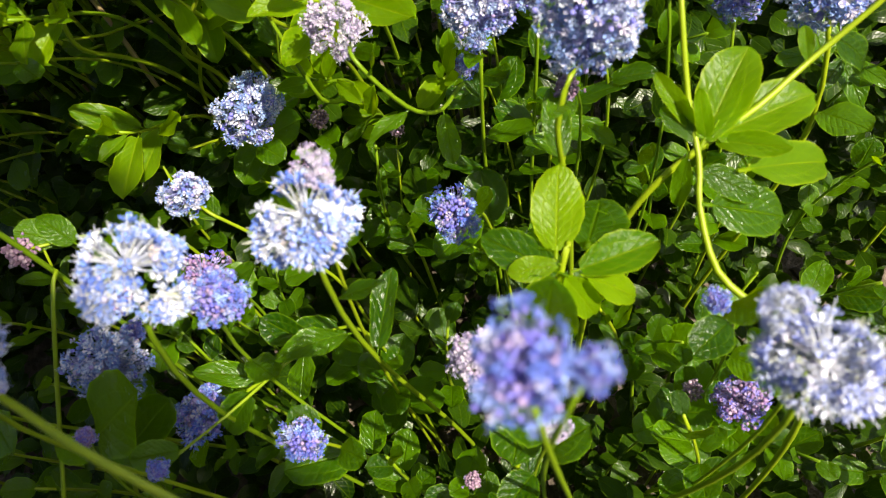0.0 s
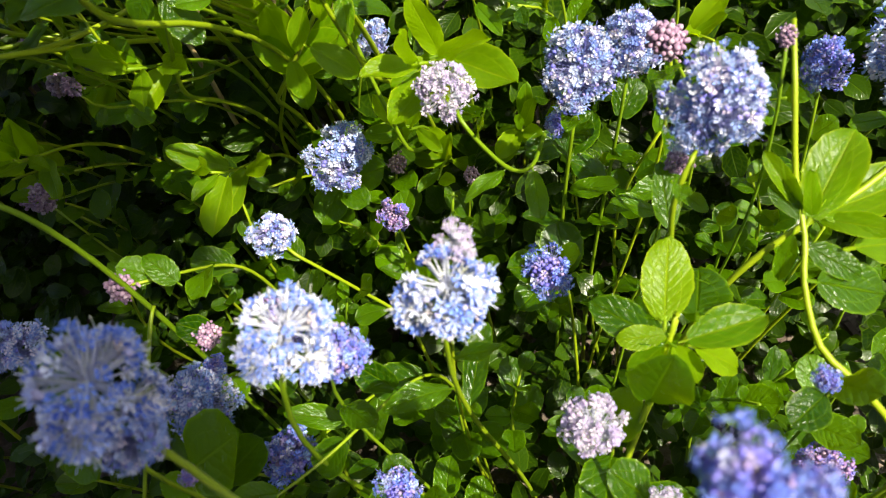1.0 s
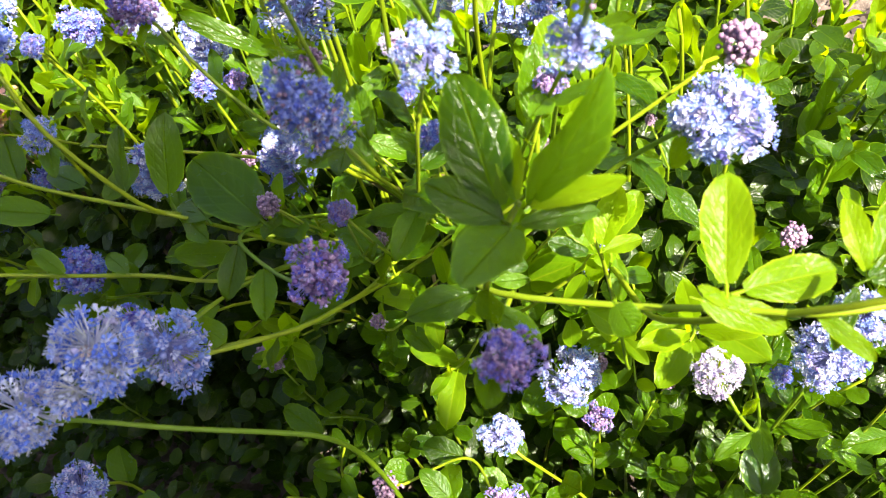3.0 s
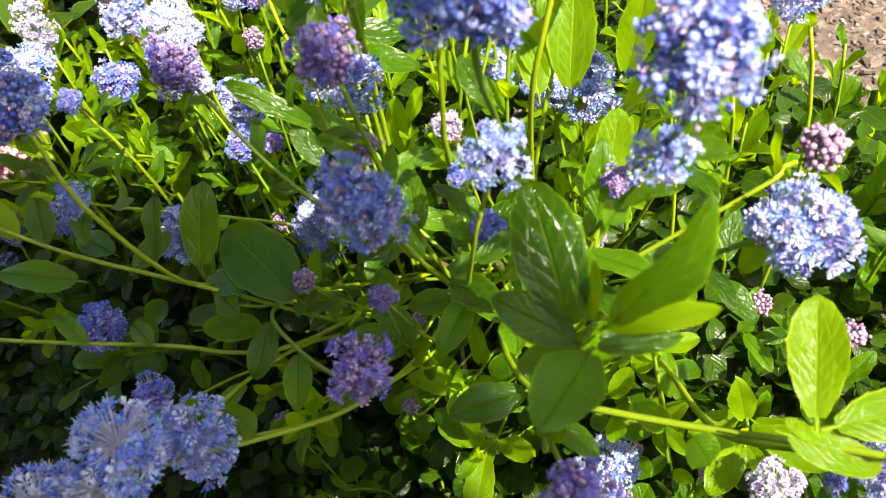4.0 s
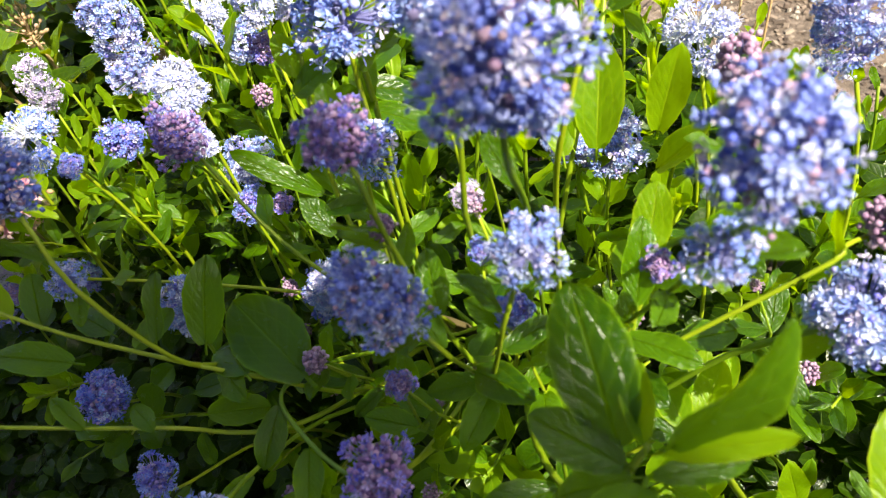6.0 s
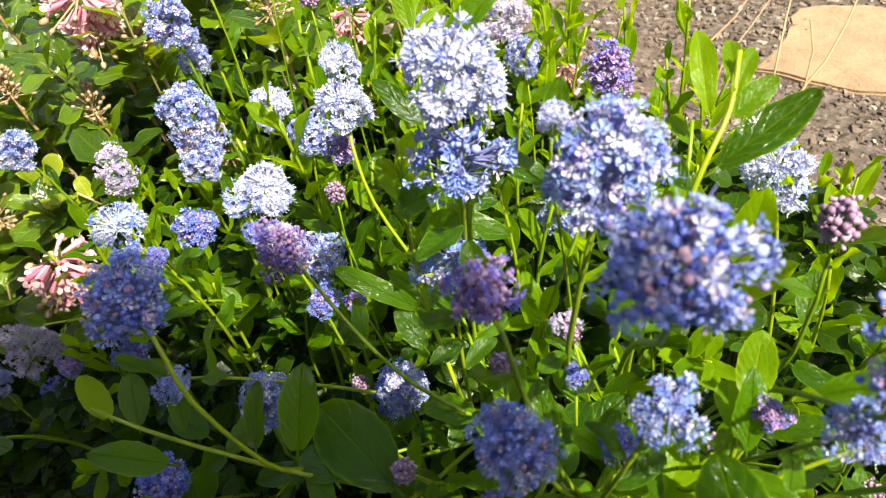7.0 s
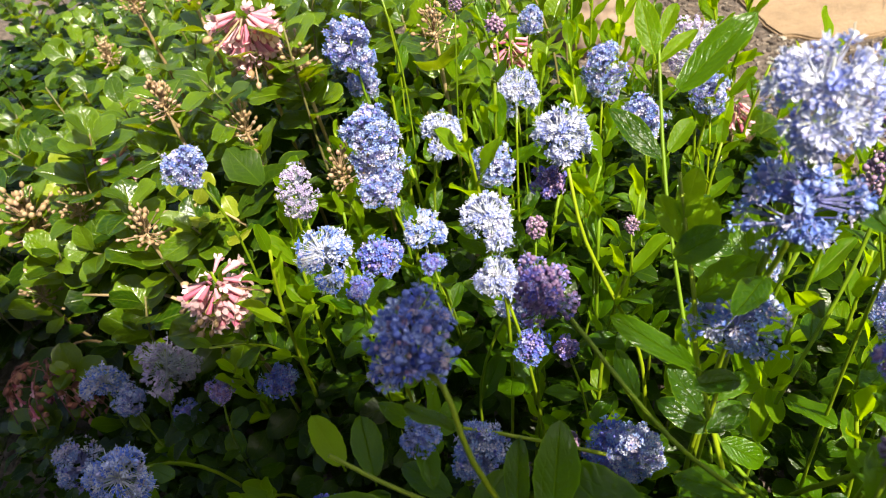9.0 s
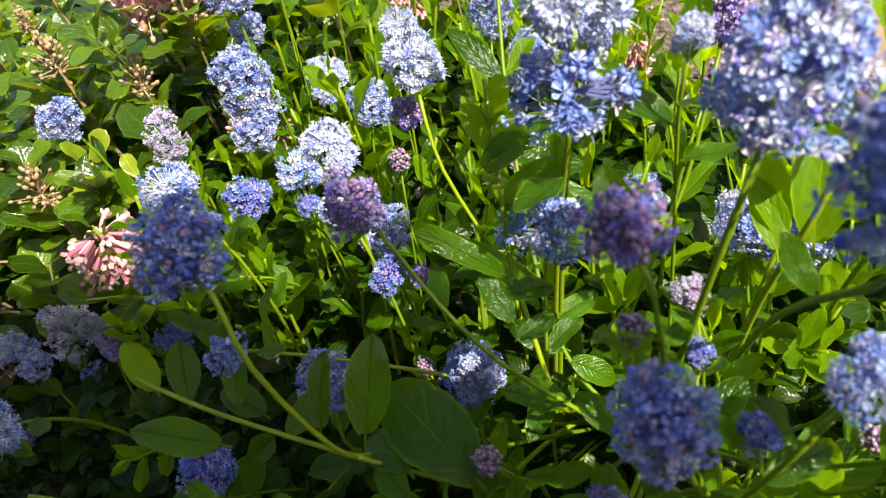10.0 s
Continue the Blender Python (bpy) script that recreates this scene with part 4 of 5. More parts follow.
sprig = placed_shoot((-0.213, 0.359, 0.447), (-0.228, 0.366, 0.462), (-0.245, 0.384, 0.492), (-0.266, 0.432, 0.560), (-0.277, 0.475, 0.617), (-0.279, 0.484, 0.629))
placed_leaf(sprig, (-0.279, 0.473, 0.616), (-0.288, 0.488, 0.639), (0.06, -0.68, 0.87), 0.42, 'young')
placed_leaf(sprig, (-0.266, 0.466, 0.601), (-0.234, 0.490, 0.631), (0.00, -0.67, 0.89), 0.34, 'long')
placed_leaf(sprig, (-0.271, 0.443, 0.576), (-0.297, 0.451, 0.599), (0.07, -0.63, 0.95), 0.36, 'long')
placed_leaf(sprig, (-0.267, 0.446, 0.578), (-0.258, 0.460, 0.590), (0.02, -0.63, 0.95), 0.50, 'young')
placed_leaf(sprig, (-0.261, 0.422, 0.545), (-0.229, 0.428, 0.537), (-0.01, -0.58, 1.03), 0.45, 'long')
placed_leaf(sprig, (-0.257, 0.415, 0.536), (-0.220, 0.411, 0.528), (-0.02, -0.56, 1.05), 0.38, 'long')
placed_leaf(sprig, (-0.243, 0.384, 0.492), (-0.282, 0.382, 0.524), (0.02, -0.51, 1.10), 0.24, 'long')
placed_leaf(sprig, (-0.259, 0.426, 0.550), (-0.245, 0.452, 0.557), (0.00, -0.60, 1.00), 0.60, 'long')
placed_leaf(sprig, (-0.277, 0.477, 0.620), (-0.271, 0.493, 0.635), (0.04, -0.68, 0.86), 0.35, 'young')
placed_leaf(sprig, (-0.276, 0.471, 0.613), (-0.260, 0.486, 0.623), (0.03, -0.67, 0.88), 0.35, 'young')
placed_leaf(sprig, (-0.233, 0.370, 0.470), (-0.260, 0.371, 0.484), (-0.01, -0.46, 1.14), 0.50, 'long')
placed_leaf(sprig, (-0.229, 0.367, 0.465), (-0.205, 0.367, 0.453), (-0.06, -0.44, 1.15), 0.50, 'long')
placed_leaf(sprig, (-0.237, 0.378, 0.482), (-0.219, 0.392, 0.489), (-0.04, -0.49, 1.12), 0.50, 'long')
sprig = placed_shoot((-0.234, 0.324, 0.510), (-0.247, 0.339, 0.548), (-0.251, 0.347, 0.575), (-0.258, 0.367, 0.599), (-0.261, 0.376, 0.611))
placed_leaf(sprig, (-0.258, 0.365, 0.598), (-0.254, 0.379, 0.612), (0.12, -0.64, 0.93), 0.50, 'young')
placed_leaf(sprig, (-0.259, 0.354, 0.586), (-0.242, 0.359, 0.600), (0.10, -0.61, 0.97), 0.60, 'long')
placed_leaf(sprig, (-0.250, 0.347, 0.574), (-0.231, 0.354, 0.589), (0.08, -0.59, 1.00), 0.60, 'long')
placed_leaf(sprig, (-0.258, 0.359, 0.591), (-0.268, 0.369, 0.606), (0.14, -0.62, 0.95), 0.50, 'young')
placed_leaf(sprig, (-0.248, 0.330, 0.554), (-0.280, 0.326, 0.579), (0.14, -0.54, 1.05), 0.24, 'long')
placed_leaf(sprig, (-0.244, 0.320, 0.540), (-0.257, 0.328, 0.556), (0.10, -0.51, 1.09), 0.50, 'long')
placed_leaf(sprig, (-0.254, 0.356, 0.586), (-0.248, 0.373, 0.603), (0.10, -0.62, 0.96), 0.55, 'young')
placed_leaf(sprig, (-0.241, 0.316, 0.535), (-0.228, 0.326, 0.540), (0.06, -0.49, 1.11), 0.50, 'long')
placed_leaf(sprig, (-0.247, 0.326, 0.548), (-0.229, 0.334, 0.549), (0.07, -0.52, 1.08), 0.50, 'long')
sprig = placed_shoot((-0.148, 0.330, 0.594), (-0.140, 0.335, 0.628), (-0.132, 0.351, 0.642), (-0.130, 0.365, 0.656))
placed_leaf(sprig, (-0.139, 0.349, 0.642), (-0.144, 0.367, 0.664), (-0.07, -0.66, 0.90), 0.32, 'young')
placed_leaf(sprig, (-0.135, 0.337, 0.628), (-0.105, 0.352, 0.649), (-0.14, -0.62, 0.94), 0.38, 'long')
placed_leaf(sprig, (-0.131, 0.354, 0.645), (-0.125, 0.367, 0.657), (-0.11, -0.66, 0.90), 0.36, 'young')
placed_leaf(sprig, (-0.131, 0.350, 0.640), (-0.117, 0.362, 0.648), (-0.12, -0.64, 0.92), 0.46, 'young')
placed_leaf(sprig, (-0.131, 0.357, 0.648), (-0.132, 0.378, 0.656), (-0.10, -0.66, 0.89), 0.30, 'young')
placed_leaf(sprig, (-0.144, 0.330, 0.623), (-0.153, 0.346, 0.629), (-0.05, -0.61, 0.98), 0.40, 'long')
sprig = placed_shoot((-0.261, 0.301, 0.448), (-0.278, 0.280, 0.489), (-0.299, 0.269, 0.513), (-0.348, 0.268, 0.528), (-0.374, 0.265, 0.547))
placed_leaf(sprig, (-0.293, 0.276, 0.518), (-0.292, 0.297, 0.550), (0.39, -0.41, 1.05), 0.46, 'long')
placed_leaf(sprig, (-0.252, 0.274, 0.503), (-0.294, 0.303, 0.514), (0.33, -0.40, 1.09), 0.60, 'long')
placed_leaf(sprig, (-0.346, 0.260, 0.520), (-0.382, 0.256, 0.528), (0.50, -0.31, 1.02), 0.40, 'long')
placed_leaf(sprig, (-0.291, 0.255, 0.498), (-0.272, 0.273, 0.481), (0.34, -0.34, 1.12), 0.46, 'long')
placed_leaf(sprig, (-0.321, 0.269, 0.521), (-0.313, 0.290, 0.523), (0.42, -0.37, 1.05), 0.50, 'long')
placed_leaf(sprig, (-0.360, 0.269, 0.532), (-0.373, 0.289, 0.541), (0.50, -0.35, 0.99), 0.50, 'long')
placed_leaf(sprig, (-0.373, 0.269, 0.536), (-0.388, 0.279, 0.550), (0.52, -0.34, 0.97), 0.50, 'young')
placed_leaf(sprig, (-0.331, 0.272, 0.526), (-0.354, 0.281, 0.528), (0.46, -0.36, 1.02), 0.50, 'long')
placed_leaf(sprig, (-0.276, 0.270, 0.507), (-0.300, 0.291, 0.506), (0.36, -0.38, 1.09), 0.60, 'long')
sprig = placed_shoot((-0.300, 0.266, 0.462), (-0.316, 0.259, 0.475), (-0.351, 0.247, 0.489), (-0.384, 0.236, 0.503), (-0.419, 0.231, 0.509))
placed_leaf(sprig, (-0.344, 0.243, 0.497), (-0.360, 0.250, 0.509), (0.47, -0.29, 1.06), 0.40, 'long')
placed_leaf(sprig, (-0.315, 0.248, 0.493), (-0.331, 0.258, 0.493), (0.42, -0.31, 1.09), 0.50, 'long')
sprig = placed_shoot((-0.087, 0.284, 0.423), (-0.096, 0.277, 0.477), (-0.101, 0.271, 0.501))
placed_leaf(sprig, (-0.102, 0.269, 0.499), (-0.113, 0.280, 0.514), (-0.09, -0.37, 1.19), 0.62, 'young')
placed_leaf(sprig, (-0.097, 0.270, 0.498), (-0.091, 0.289, 0.516), (-0.12, -0.38, 1.18), 0.50, 'young')
placed_leaf(sprig, (-0.096, 0.268, 0.496), (-0.080, 0.275, 0.498), (-0.14, -0.35, 1.20), 0.50, 'young')
placed_leaf(sprig, (-0.103, 0.266, 0.497), (-0.120, 0.267, 0.503), (-0.08, -0.35, 1.21), 0.50, 'long')
sprig = placed_shoot((-0.124, 0.275, 0.527), (-0.123, 0.279, 0.558), (-0.121, 0.282, 0.574))
placed_leaf(sprig, (-0.121, 0.282, 0.574), (-0.118, 0.301, 0.590), (-0.02, -0.55, 1.06), 0.50, 'young')
placed_leaf(sprig, (-0.123, 0.272, 0.566), (-0.117, 0.277, 0.569), (-0.02, -0.51, 1.10), 0.50, 'young')
placed_leaf(sprig, (-0.127, 0.275, 0.570), (-0.127, 0.294, 0.572), (0.00, -0.53, 1.08), 0.50, 'young')
sprig = placed_shoot((-0.153, 0.364, 0.520), (-0.148, 0.370, 0.552), (-0.143, 0.381, 0.573), (-0.139, 0.387, 0.591), (-0.138, 0.403, 0.605))
placed_leaf(sprig, (-0.139, 0.361, 0.554), (-0.139, 0.386, 0.590), (0.03, -0.62, 0.96), 0.50, 'young')
placed_leaf(sprig, (-0.115, 0.371, 0.556), (-0.110, 0.370, 0.595), (-0.03, -0.63, 0.96), 0.42, 'young')
placed_leaf(sprig, (-0.115, 0.359, 0.545), (-0.096, 0.351, 0.574), (-0.05, -0.59, 1.01), 0.36, 'young')
placed_leaf(sprig, (-0.152, 0.356, 0.554), (-0.159, 0.383, 0.580), (0.07, -0.61, 0.98), 0.40, 'young')
placed_leaf(sprig, (-0.149, 0.360, 0.556), (-0.162, 0.374, 0.573), (0.07, -0.61, 0.98), 0.40, 'young')
sprig = placed_shoot((-0.169, 0.351, 0.329), (-0.141, 0.338, 0.388), (-0.126, 0.340, 0.411), (-0.111, 0.343, 0.434))
placed_leaf(sprig, (-0.144, 0.343, 0.392), (-0.165, 0.347, 0.422), (0.27, -0.56, 0.98), 0.60, 'young')
placed_leaf(sprig, (-0.140, 0.329, 0.382), (-0.154, 0.328, 0.408), (0.26, -0.53, 1.01), 0.55, 'young')
placed_leaf(sprig, (-0.139, 0.329, 0.382), (-0.108, 0.331, 0.402), (0.22, -0.54, 1.02), 0.62, 'young')
placed_leaf(sprig, (-0.135, 0.336, 0.386), (-0.098, 0.339, 0.405), (0.20, -0.56, 1.01), 0.60, 'young')
placed_leaf(sprig, (-0.140, 0.333, 0.385), (-0.130, 0.306, 0.377), (0.24, -0.52, 1.04), 0.55, 'young')
placed_leaf(sprig, (-0.141, 0.336, 0.387), (-0.144, 0.336, 0.423), (0.25, -0.55, 0.99), 0.55, 'young')
placed_leaf(sprig, (-0.131, 0.328, 0.380), (-0.119, 0.329, 0.378), (0.21, -0.53, 1.03), 0.50, 'long')
sprig = placed_shoot((-0.211, 0.092, 0.286), (-0.189, 0.173, 0.366), (-0.186, 0.190, 0.376))
placed_leaf(sprig, (-0.162, 0.122, 0.355), (-0.128, 0.127, 0.389), (0.39, -0.21, 1.15), 0.70, 'long')
placed_leaf(sprig, (-0.165, 0.190, 0.396), (-0.180, 0.200, 0.404), (0.43, -0.35, 1.05), 0.60, 'long')
sprig = placed_shoot((-0.182, 0.108, 0.276), (-0.151, 0.115, 0.348), (-0.148, 0.121, 0.352))
placed_leaf(sprig, (-0.149, 0.119, 0.350), (-0.129, 0.133, 0.362), (0.30, -0.19, 1.21), 0.72, 'round')
sprig = placed_shoot((-0.075, 0.221, 0.518), (-0.050, 0.199, 0.559), (-0.032, 0.188, 0.585), (-0.021, 0.190, 0.597), (-0.011, 0.191, 0.608))
placed_leaf(sprig, (-0.025, 0.210, 0.563), (0.006, 0.223, 0.572), (-0.17, -0.52, 1.06), 0.36, 'long')
placed_leaf(sprig, (-0.026, 0.212, 0.564), (-0.032, 0.229, 0.577), (-0.10, -0.54, 1.06), 0.36, 'young')
placed_leaf(sprig, (-0.024, 0.213, 0.564), (-0.014, 0.234, 0.577), (-0.14, -0.55, 1.05), 0.36, 'young')
placed_leaf(sprig, (-0.028, 0.208, 0.561), (-0.035, 0.192, 0.552), (-0.10, -0.48, 1.12), 0.30, 'long')
placed_leaf(sprig, (-0.021, 0.215, 0.565), (-0.003, 0.223, 0.554), (-0.16, -0.52, 1.07), 0.40, 'young')
placed_leaf(sprig, (-0.010, 0.222, 0.568), (-0.009, 0.242, 0.570), (-0.16, -0.55, 1.03), 0.36, 'young')
sprig = placed_shoot((-0.135, 0.299, 0.400), (-0.105, 0.298, 0.443), (-0.095, 0.304, 0.470))
placed_leaf(sprig, (-0.095, 0.302, 0.468), (-0.081, 0.317, 0.477), (0.07, -0.53, 1.08), 0.50, 'young')
placed_leaf(sprig, (-0.096, 0.302, 0.469), (-0.108, 0.310, 0.477), (0.10, -0.53, 1.08), 0.50, 'young')
placed_leaf(sprig, (-0.099, 0.292, 0.463), (-0.115, 0.304, 0.462), (0.11, -0.50, 1.10), 0.50, 'young')
placed_leaf(sprig, (-0.100, 0.290, 0.461), (-0.085, 0.296, 0.450), (0.08, -0.49, 1.11), 0.50, 'young')
placed_leaf(sprig, (-0.095, 0.304, 0.470), (-0.090, 0.320, 0.480), (0.08, -0.53, 1.07), 0.50, 'young')
placed_leaf(sprig, (-0.104, 0.283, 0.457), (-0.112, 0.275, 0.441), (0.11, -0.46, 1.13), 0.50, 'young')
placed_leaf(sprig, (-0.102, 0.270, 0.447), (-0.084, 0.269, 0.431), (0.08, -0.44, 1.15), 0.56, 'young')
placed_leaf(sprig, (-0.110, 0.265, 0.445), (-0.109, 0.260, 0.429), (0.11, -0.43, 1.15), 0.60, 'young')
sprig = placed_shoot((-0.168, 0.273, 0.433), (-0.158, 0.276, 0.470), (-0.151, 0.271, 0.490))
placed_leaf(sprig, (-0.148, 0.269, 0.489), (-0.128, 0.267, 0.483), (0.19, -0.48, 1.09), 0.50, 'long')
placed_leaf(sprig, (-0.151, 0.269, 0.489), (-0.132, 0.307, 0.512), (0.20, -0.52, 1.05), 0.45, 'young')
placed_leaf(sprig, (-0.148, 0.263, 0.484), (-0.138, 0.256, 0.465), (0.20, -0.45, 1.11), 0.60, 'long')
placed_leaf(sprig, (-0.153, 0.265, 0.486), (-0.166, 0.258, 0.471), (0.24, -0.45, 1.10), 0.60, 'long')
placed_leaf(sprig, (-0.143, 0.260, 0.481), (-0.128, 0.263, 0.480), (0.19, -0.47, 1.11), 0.50, 'long')
placed_leaf(sprig, (-0.149, 0.271, 0.490), (-0.119, 0.297, 0.502), (0.18, -0.51, 1.06), 0.40, 'young')


# ---- shrub foliage ----
def smooth(a, b, x):
    t = min(1.0, max(0.0, (x - a) / (b - a)))
    return t * t * (3 - 2 * t)


def crown(x, y):
    """Height of the ceanothus foliage above the ground; None outside of it."""
    z = 0.305 + 0.165 * smooth(0.26, 0.44, y)
    z -= 0.17 * smooth(-0.42, -0.78, x)
    z -= 0.10 * smooth(0.05, -0.2, y)
    z += 0.03 * smooth(0.42, 0.6, y)
    far = 0.20 * smooth(-0.12, -0.27, x)
    z -= 0.30 * smooth(0.66 + far, 0.98 + far * 0.6, y) + 0.13 * smooth(-0.12, 0.12, x) * smooth(0.5, 0.78, y) + 0.10 * smooth(0.0, 0.3, x) * smooth(0.3, 0.5, y)
    z += 0.03 * noise.noise(Vector((x * 9, y * 9, 0.3)))
    return z


def scatter(x0, x1, y0, y1, gap, r):
    out, cell = [], {}
    tries = int(6 * (x1 - x0) * (y1 - y0) / gap ** 2)
    for _ in range(tries):
        x, y = r.uniform(x0, x1), r.uniform(y0, y1)
        k = (int(x / gap), int(y / gap))
        if all((x - a) ** 2 + (y - b) ** 2 > gap * gap for i in (-1, 0, 1) for j in (-1, 0, 1) for a, b in cell.get((k[0] + i, k[1] + j), ())):
            cell.setdefault(k, []).append((x, y))
            out.append((x, y))
    return out


def leafy_shoot(name, tip, axis, foot, count, size, family, label, category, group, spread=0.95, start=0.72, thick=0.0011, stem_mat=None):
    tip, a = Vector(tip), Vector(axis).normalized()
    pts = stem_path(tip, a, min(0.13, tip.z * 0.4), foot)
    top = thing(name, foot, label, category, group)
    v, f = tube(pts, [thick * (1.5 - 0.8 * i / (len(pts) - 1)) for i in range(len(pts))], 5)
    o = Vector(foot)
    part("stem", mesh_of("stem", [p - o for p in v], f, stem_mat or STEM), top, Matrix.Translation(o))
    leaves_along(top, pts, start, count, size, family, spread)
    return top


def hollow(x, y):
    """Where the foliage of the shrub sinks towards the escallonia."""
    return smooth(-0.25, -0.37, x) * smooth(0.46, 0.38, y)


SHOOT = "leafy green ceanothus shoot with glossy veined leaves"
r2 = random.Random(11)
for x, y in scatter(-0.60, 0.28, 0.0, 0.31, 0.037, r2):
    deep = hollow(x, y)
    if r2.random() < 0.55 * deep:
        continue
    z = crown(x, y) - 0.09 * deep
    lean = Vector((r2.uniform(-0.5, 0.5), r2.uniform(-0.6, 0.2), 1.0))
    tip = Vector((x, y, min(z + r2.uniform(-0.045, 0.03), 0.37)))
    leafy_shoot("leafy_shoot", tip, lean, (x, y + 0.02, 0.0), r2.randint(7, 9), r2.uniform(0.015, 0.023), r2.choice(("round", "round", "long")), SHOOT, "shrub shoot", "ceanothus shoots", start=0.70)
for x, h in scatter(-0.58, 0.24, 0.0, 0.19, 0.043, r2):
    # the steep front of the shrub
    y = 0.30 + h * 0.62
    if r2.random() < 0.6 * hollow(x, y):
        continue
    tip = Vector((x, y, 0.315 + h))
    lean = Vector((r2.uniform(-0.5, 0.5), r2.uniform(-1.1, -0.5), 0.6))
    leafy_shoot("leafy_shoot", tip, lean, (x, y + 0.07, 0.0), r2.randint(6, 9), r2.uniform(0.018, 0.030), r2.choice(("round", "long", "young")), SHOOT, "shrub shoot", "ceanothus shoots", start=0.72)
for x, y in scatter(-0.58, 0.20, 0.40, 1.02, 0.041, r2):
    z = crown(x, y)
    lean = Vector((r2.uniform(-0.3, 0.3), r2.uniform(-0.30, 0.2) - (0.25 if y < 0.44 else 0), 1.0))
    tip = Vector((x, y, z + r2.uniform(-0.02, 0.06) - 0.075 * smooth(-0.16, -0.04, x) * smooth(0.42, 0.52, y)))
    leafy_shoot("leafy_shoot", tip, lean, (x, y + 0.02, 0.0), r2.randint(7, 10), r2.uniform(0.026, 0.040), r2.choice(("long", "young", "young", "young")), SHOOT, "shrub shoot", "ceanothus shoots",
                spread=0.62, start=0.66, thick=0.0016)


for x, h in scatter(-0.34, -0.05, 0.0, 0.10, 0.070, r2):
    # bright leaves in front of the crown of the shrub, from which the flower stems spring
    tip = Vector((x, 0.285 - h * 0.25 + r2.uniform(-0.01, 0.02), 0.355 + h))
    leafy_shoot("leafy_shoot", tip, (r2.uniform(-0.5, 0.5), r2.uniform(-0.9, -0.3), 0.8), (x, 0.40, 0.0), r2.randint(6, 8), r2.uniform(0.026, 0.036), r2.choice(("young", "young", "round")), SHOOT,
                "shrub shoot", "ceanothus shoots", start=0.78)


def leaf_mass(name, label, category, mat, spots, family_args, seed):
    """Inner foliage too dense to count, in one mesh."""
    r = random.Random(seed)
    protos = []
    for _ in range(6):
        v, f, uv = leaf_arrays(r.uniform(*family_args[0]), r.uniform(0, 0.4), r.uniform(-0.1, 0.6), r.uniform(-0.25, 0.25), r.uniform(*family_args[1]), r, 6, 0.04, 0.1, (-1.0, 0.0, 1.0))
        protos.append((np.array(v), f, uv))
    V, Fc, U, k = [], [], [], 0
    for p, d, up, s in spots:
        v, f, uv = r.choice(protos)
        m = np.array(frame_of(p, d, up))
        V.append(v * s @ m[:3, :3].T + m[:3, 3])
        Fc.extend([tuple(i + k for i in q) for q in f])
        U.extend(uv)
        k += len(v)
    me = mesh_of(name, np.concatenate(V).tolist(), Fc, mat, U)
    ob = new(name, me)
    return tagged(ob, label, category, "", "stuff")


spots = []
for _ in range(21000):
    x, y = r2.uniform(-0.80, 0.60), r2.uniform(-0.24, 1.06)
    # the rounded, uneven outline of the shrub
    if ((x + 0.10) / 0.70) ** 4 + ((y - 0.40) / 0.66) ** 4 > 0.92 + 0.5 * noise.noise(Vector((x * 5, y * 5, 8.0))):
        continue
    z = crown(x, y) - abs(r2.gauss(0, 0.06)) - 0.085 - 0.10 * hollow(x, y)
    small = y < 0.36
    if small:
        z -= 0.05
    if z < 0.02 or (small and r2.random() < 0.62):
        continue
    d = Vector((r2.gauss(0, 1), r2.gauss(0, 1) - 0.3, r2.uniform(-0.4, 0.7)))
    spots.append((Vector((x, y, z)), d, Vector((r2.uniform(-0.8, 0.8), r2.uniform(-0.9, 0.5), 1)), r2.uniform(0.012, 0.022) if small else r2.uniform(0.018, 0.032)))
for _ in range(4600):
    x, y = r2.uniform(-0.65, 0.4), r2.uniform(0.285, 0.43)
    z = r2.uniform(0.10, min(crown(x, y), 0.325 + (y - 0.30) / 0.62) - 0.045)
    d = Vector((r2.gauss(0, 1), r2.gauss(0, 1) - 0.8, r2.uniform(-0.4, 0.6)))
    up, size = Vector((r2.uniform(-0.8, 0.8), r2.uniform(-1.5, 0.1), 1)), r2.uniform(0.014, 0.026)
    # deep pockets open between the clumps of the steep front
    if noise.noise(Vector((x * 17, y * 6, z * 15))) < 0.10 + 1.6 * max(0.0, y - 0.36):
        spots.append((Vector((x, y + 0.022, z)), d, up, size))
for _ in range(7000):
    # leaves low down, between the stems, in the same shade-dark colour
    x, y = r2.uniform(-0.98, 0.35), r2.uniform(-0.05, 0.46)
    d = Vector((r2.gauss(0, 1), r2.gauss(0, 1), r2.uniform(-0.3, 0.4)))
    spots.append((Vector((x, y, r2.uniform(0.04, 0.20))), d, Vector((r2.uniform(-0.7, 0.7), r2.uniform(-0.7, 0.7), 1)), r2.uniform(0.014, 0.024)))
leaf_mass("ceanothus_foliage", "dense inner foliage of the ceanothus shrub in shade-dark green", "foliage", LEAF_SHADED, spots, ((0.5, 0.8), (1.0, 1.2)), 21)


# ---- escallonia ----
def esc_crown(x, y):
    z = 0.36 + 0.5 * (x + 0.95) * (1 if x > -0.95 else 0.2)
    z = min(z, 0.53) + 0.02
    z -= 0.26 * smooth(0.58, 0.42, y)
    z -= 0.22 * smooth(0.85, 1.15, y) * smooth(-0.95, -0.65, x)
    z += 0.06 * noise.noise(Vector((x * 7, y * 7, 4.2))) + 0.035 * noise.noise(Vector((x * 19, y * 19, 1.2)))
    return z


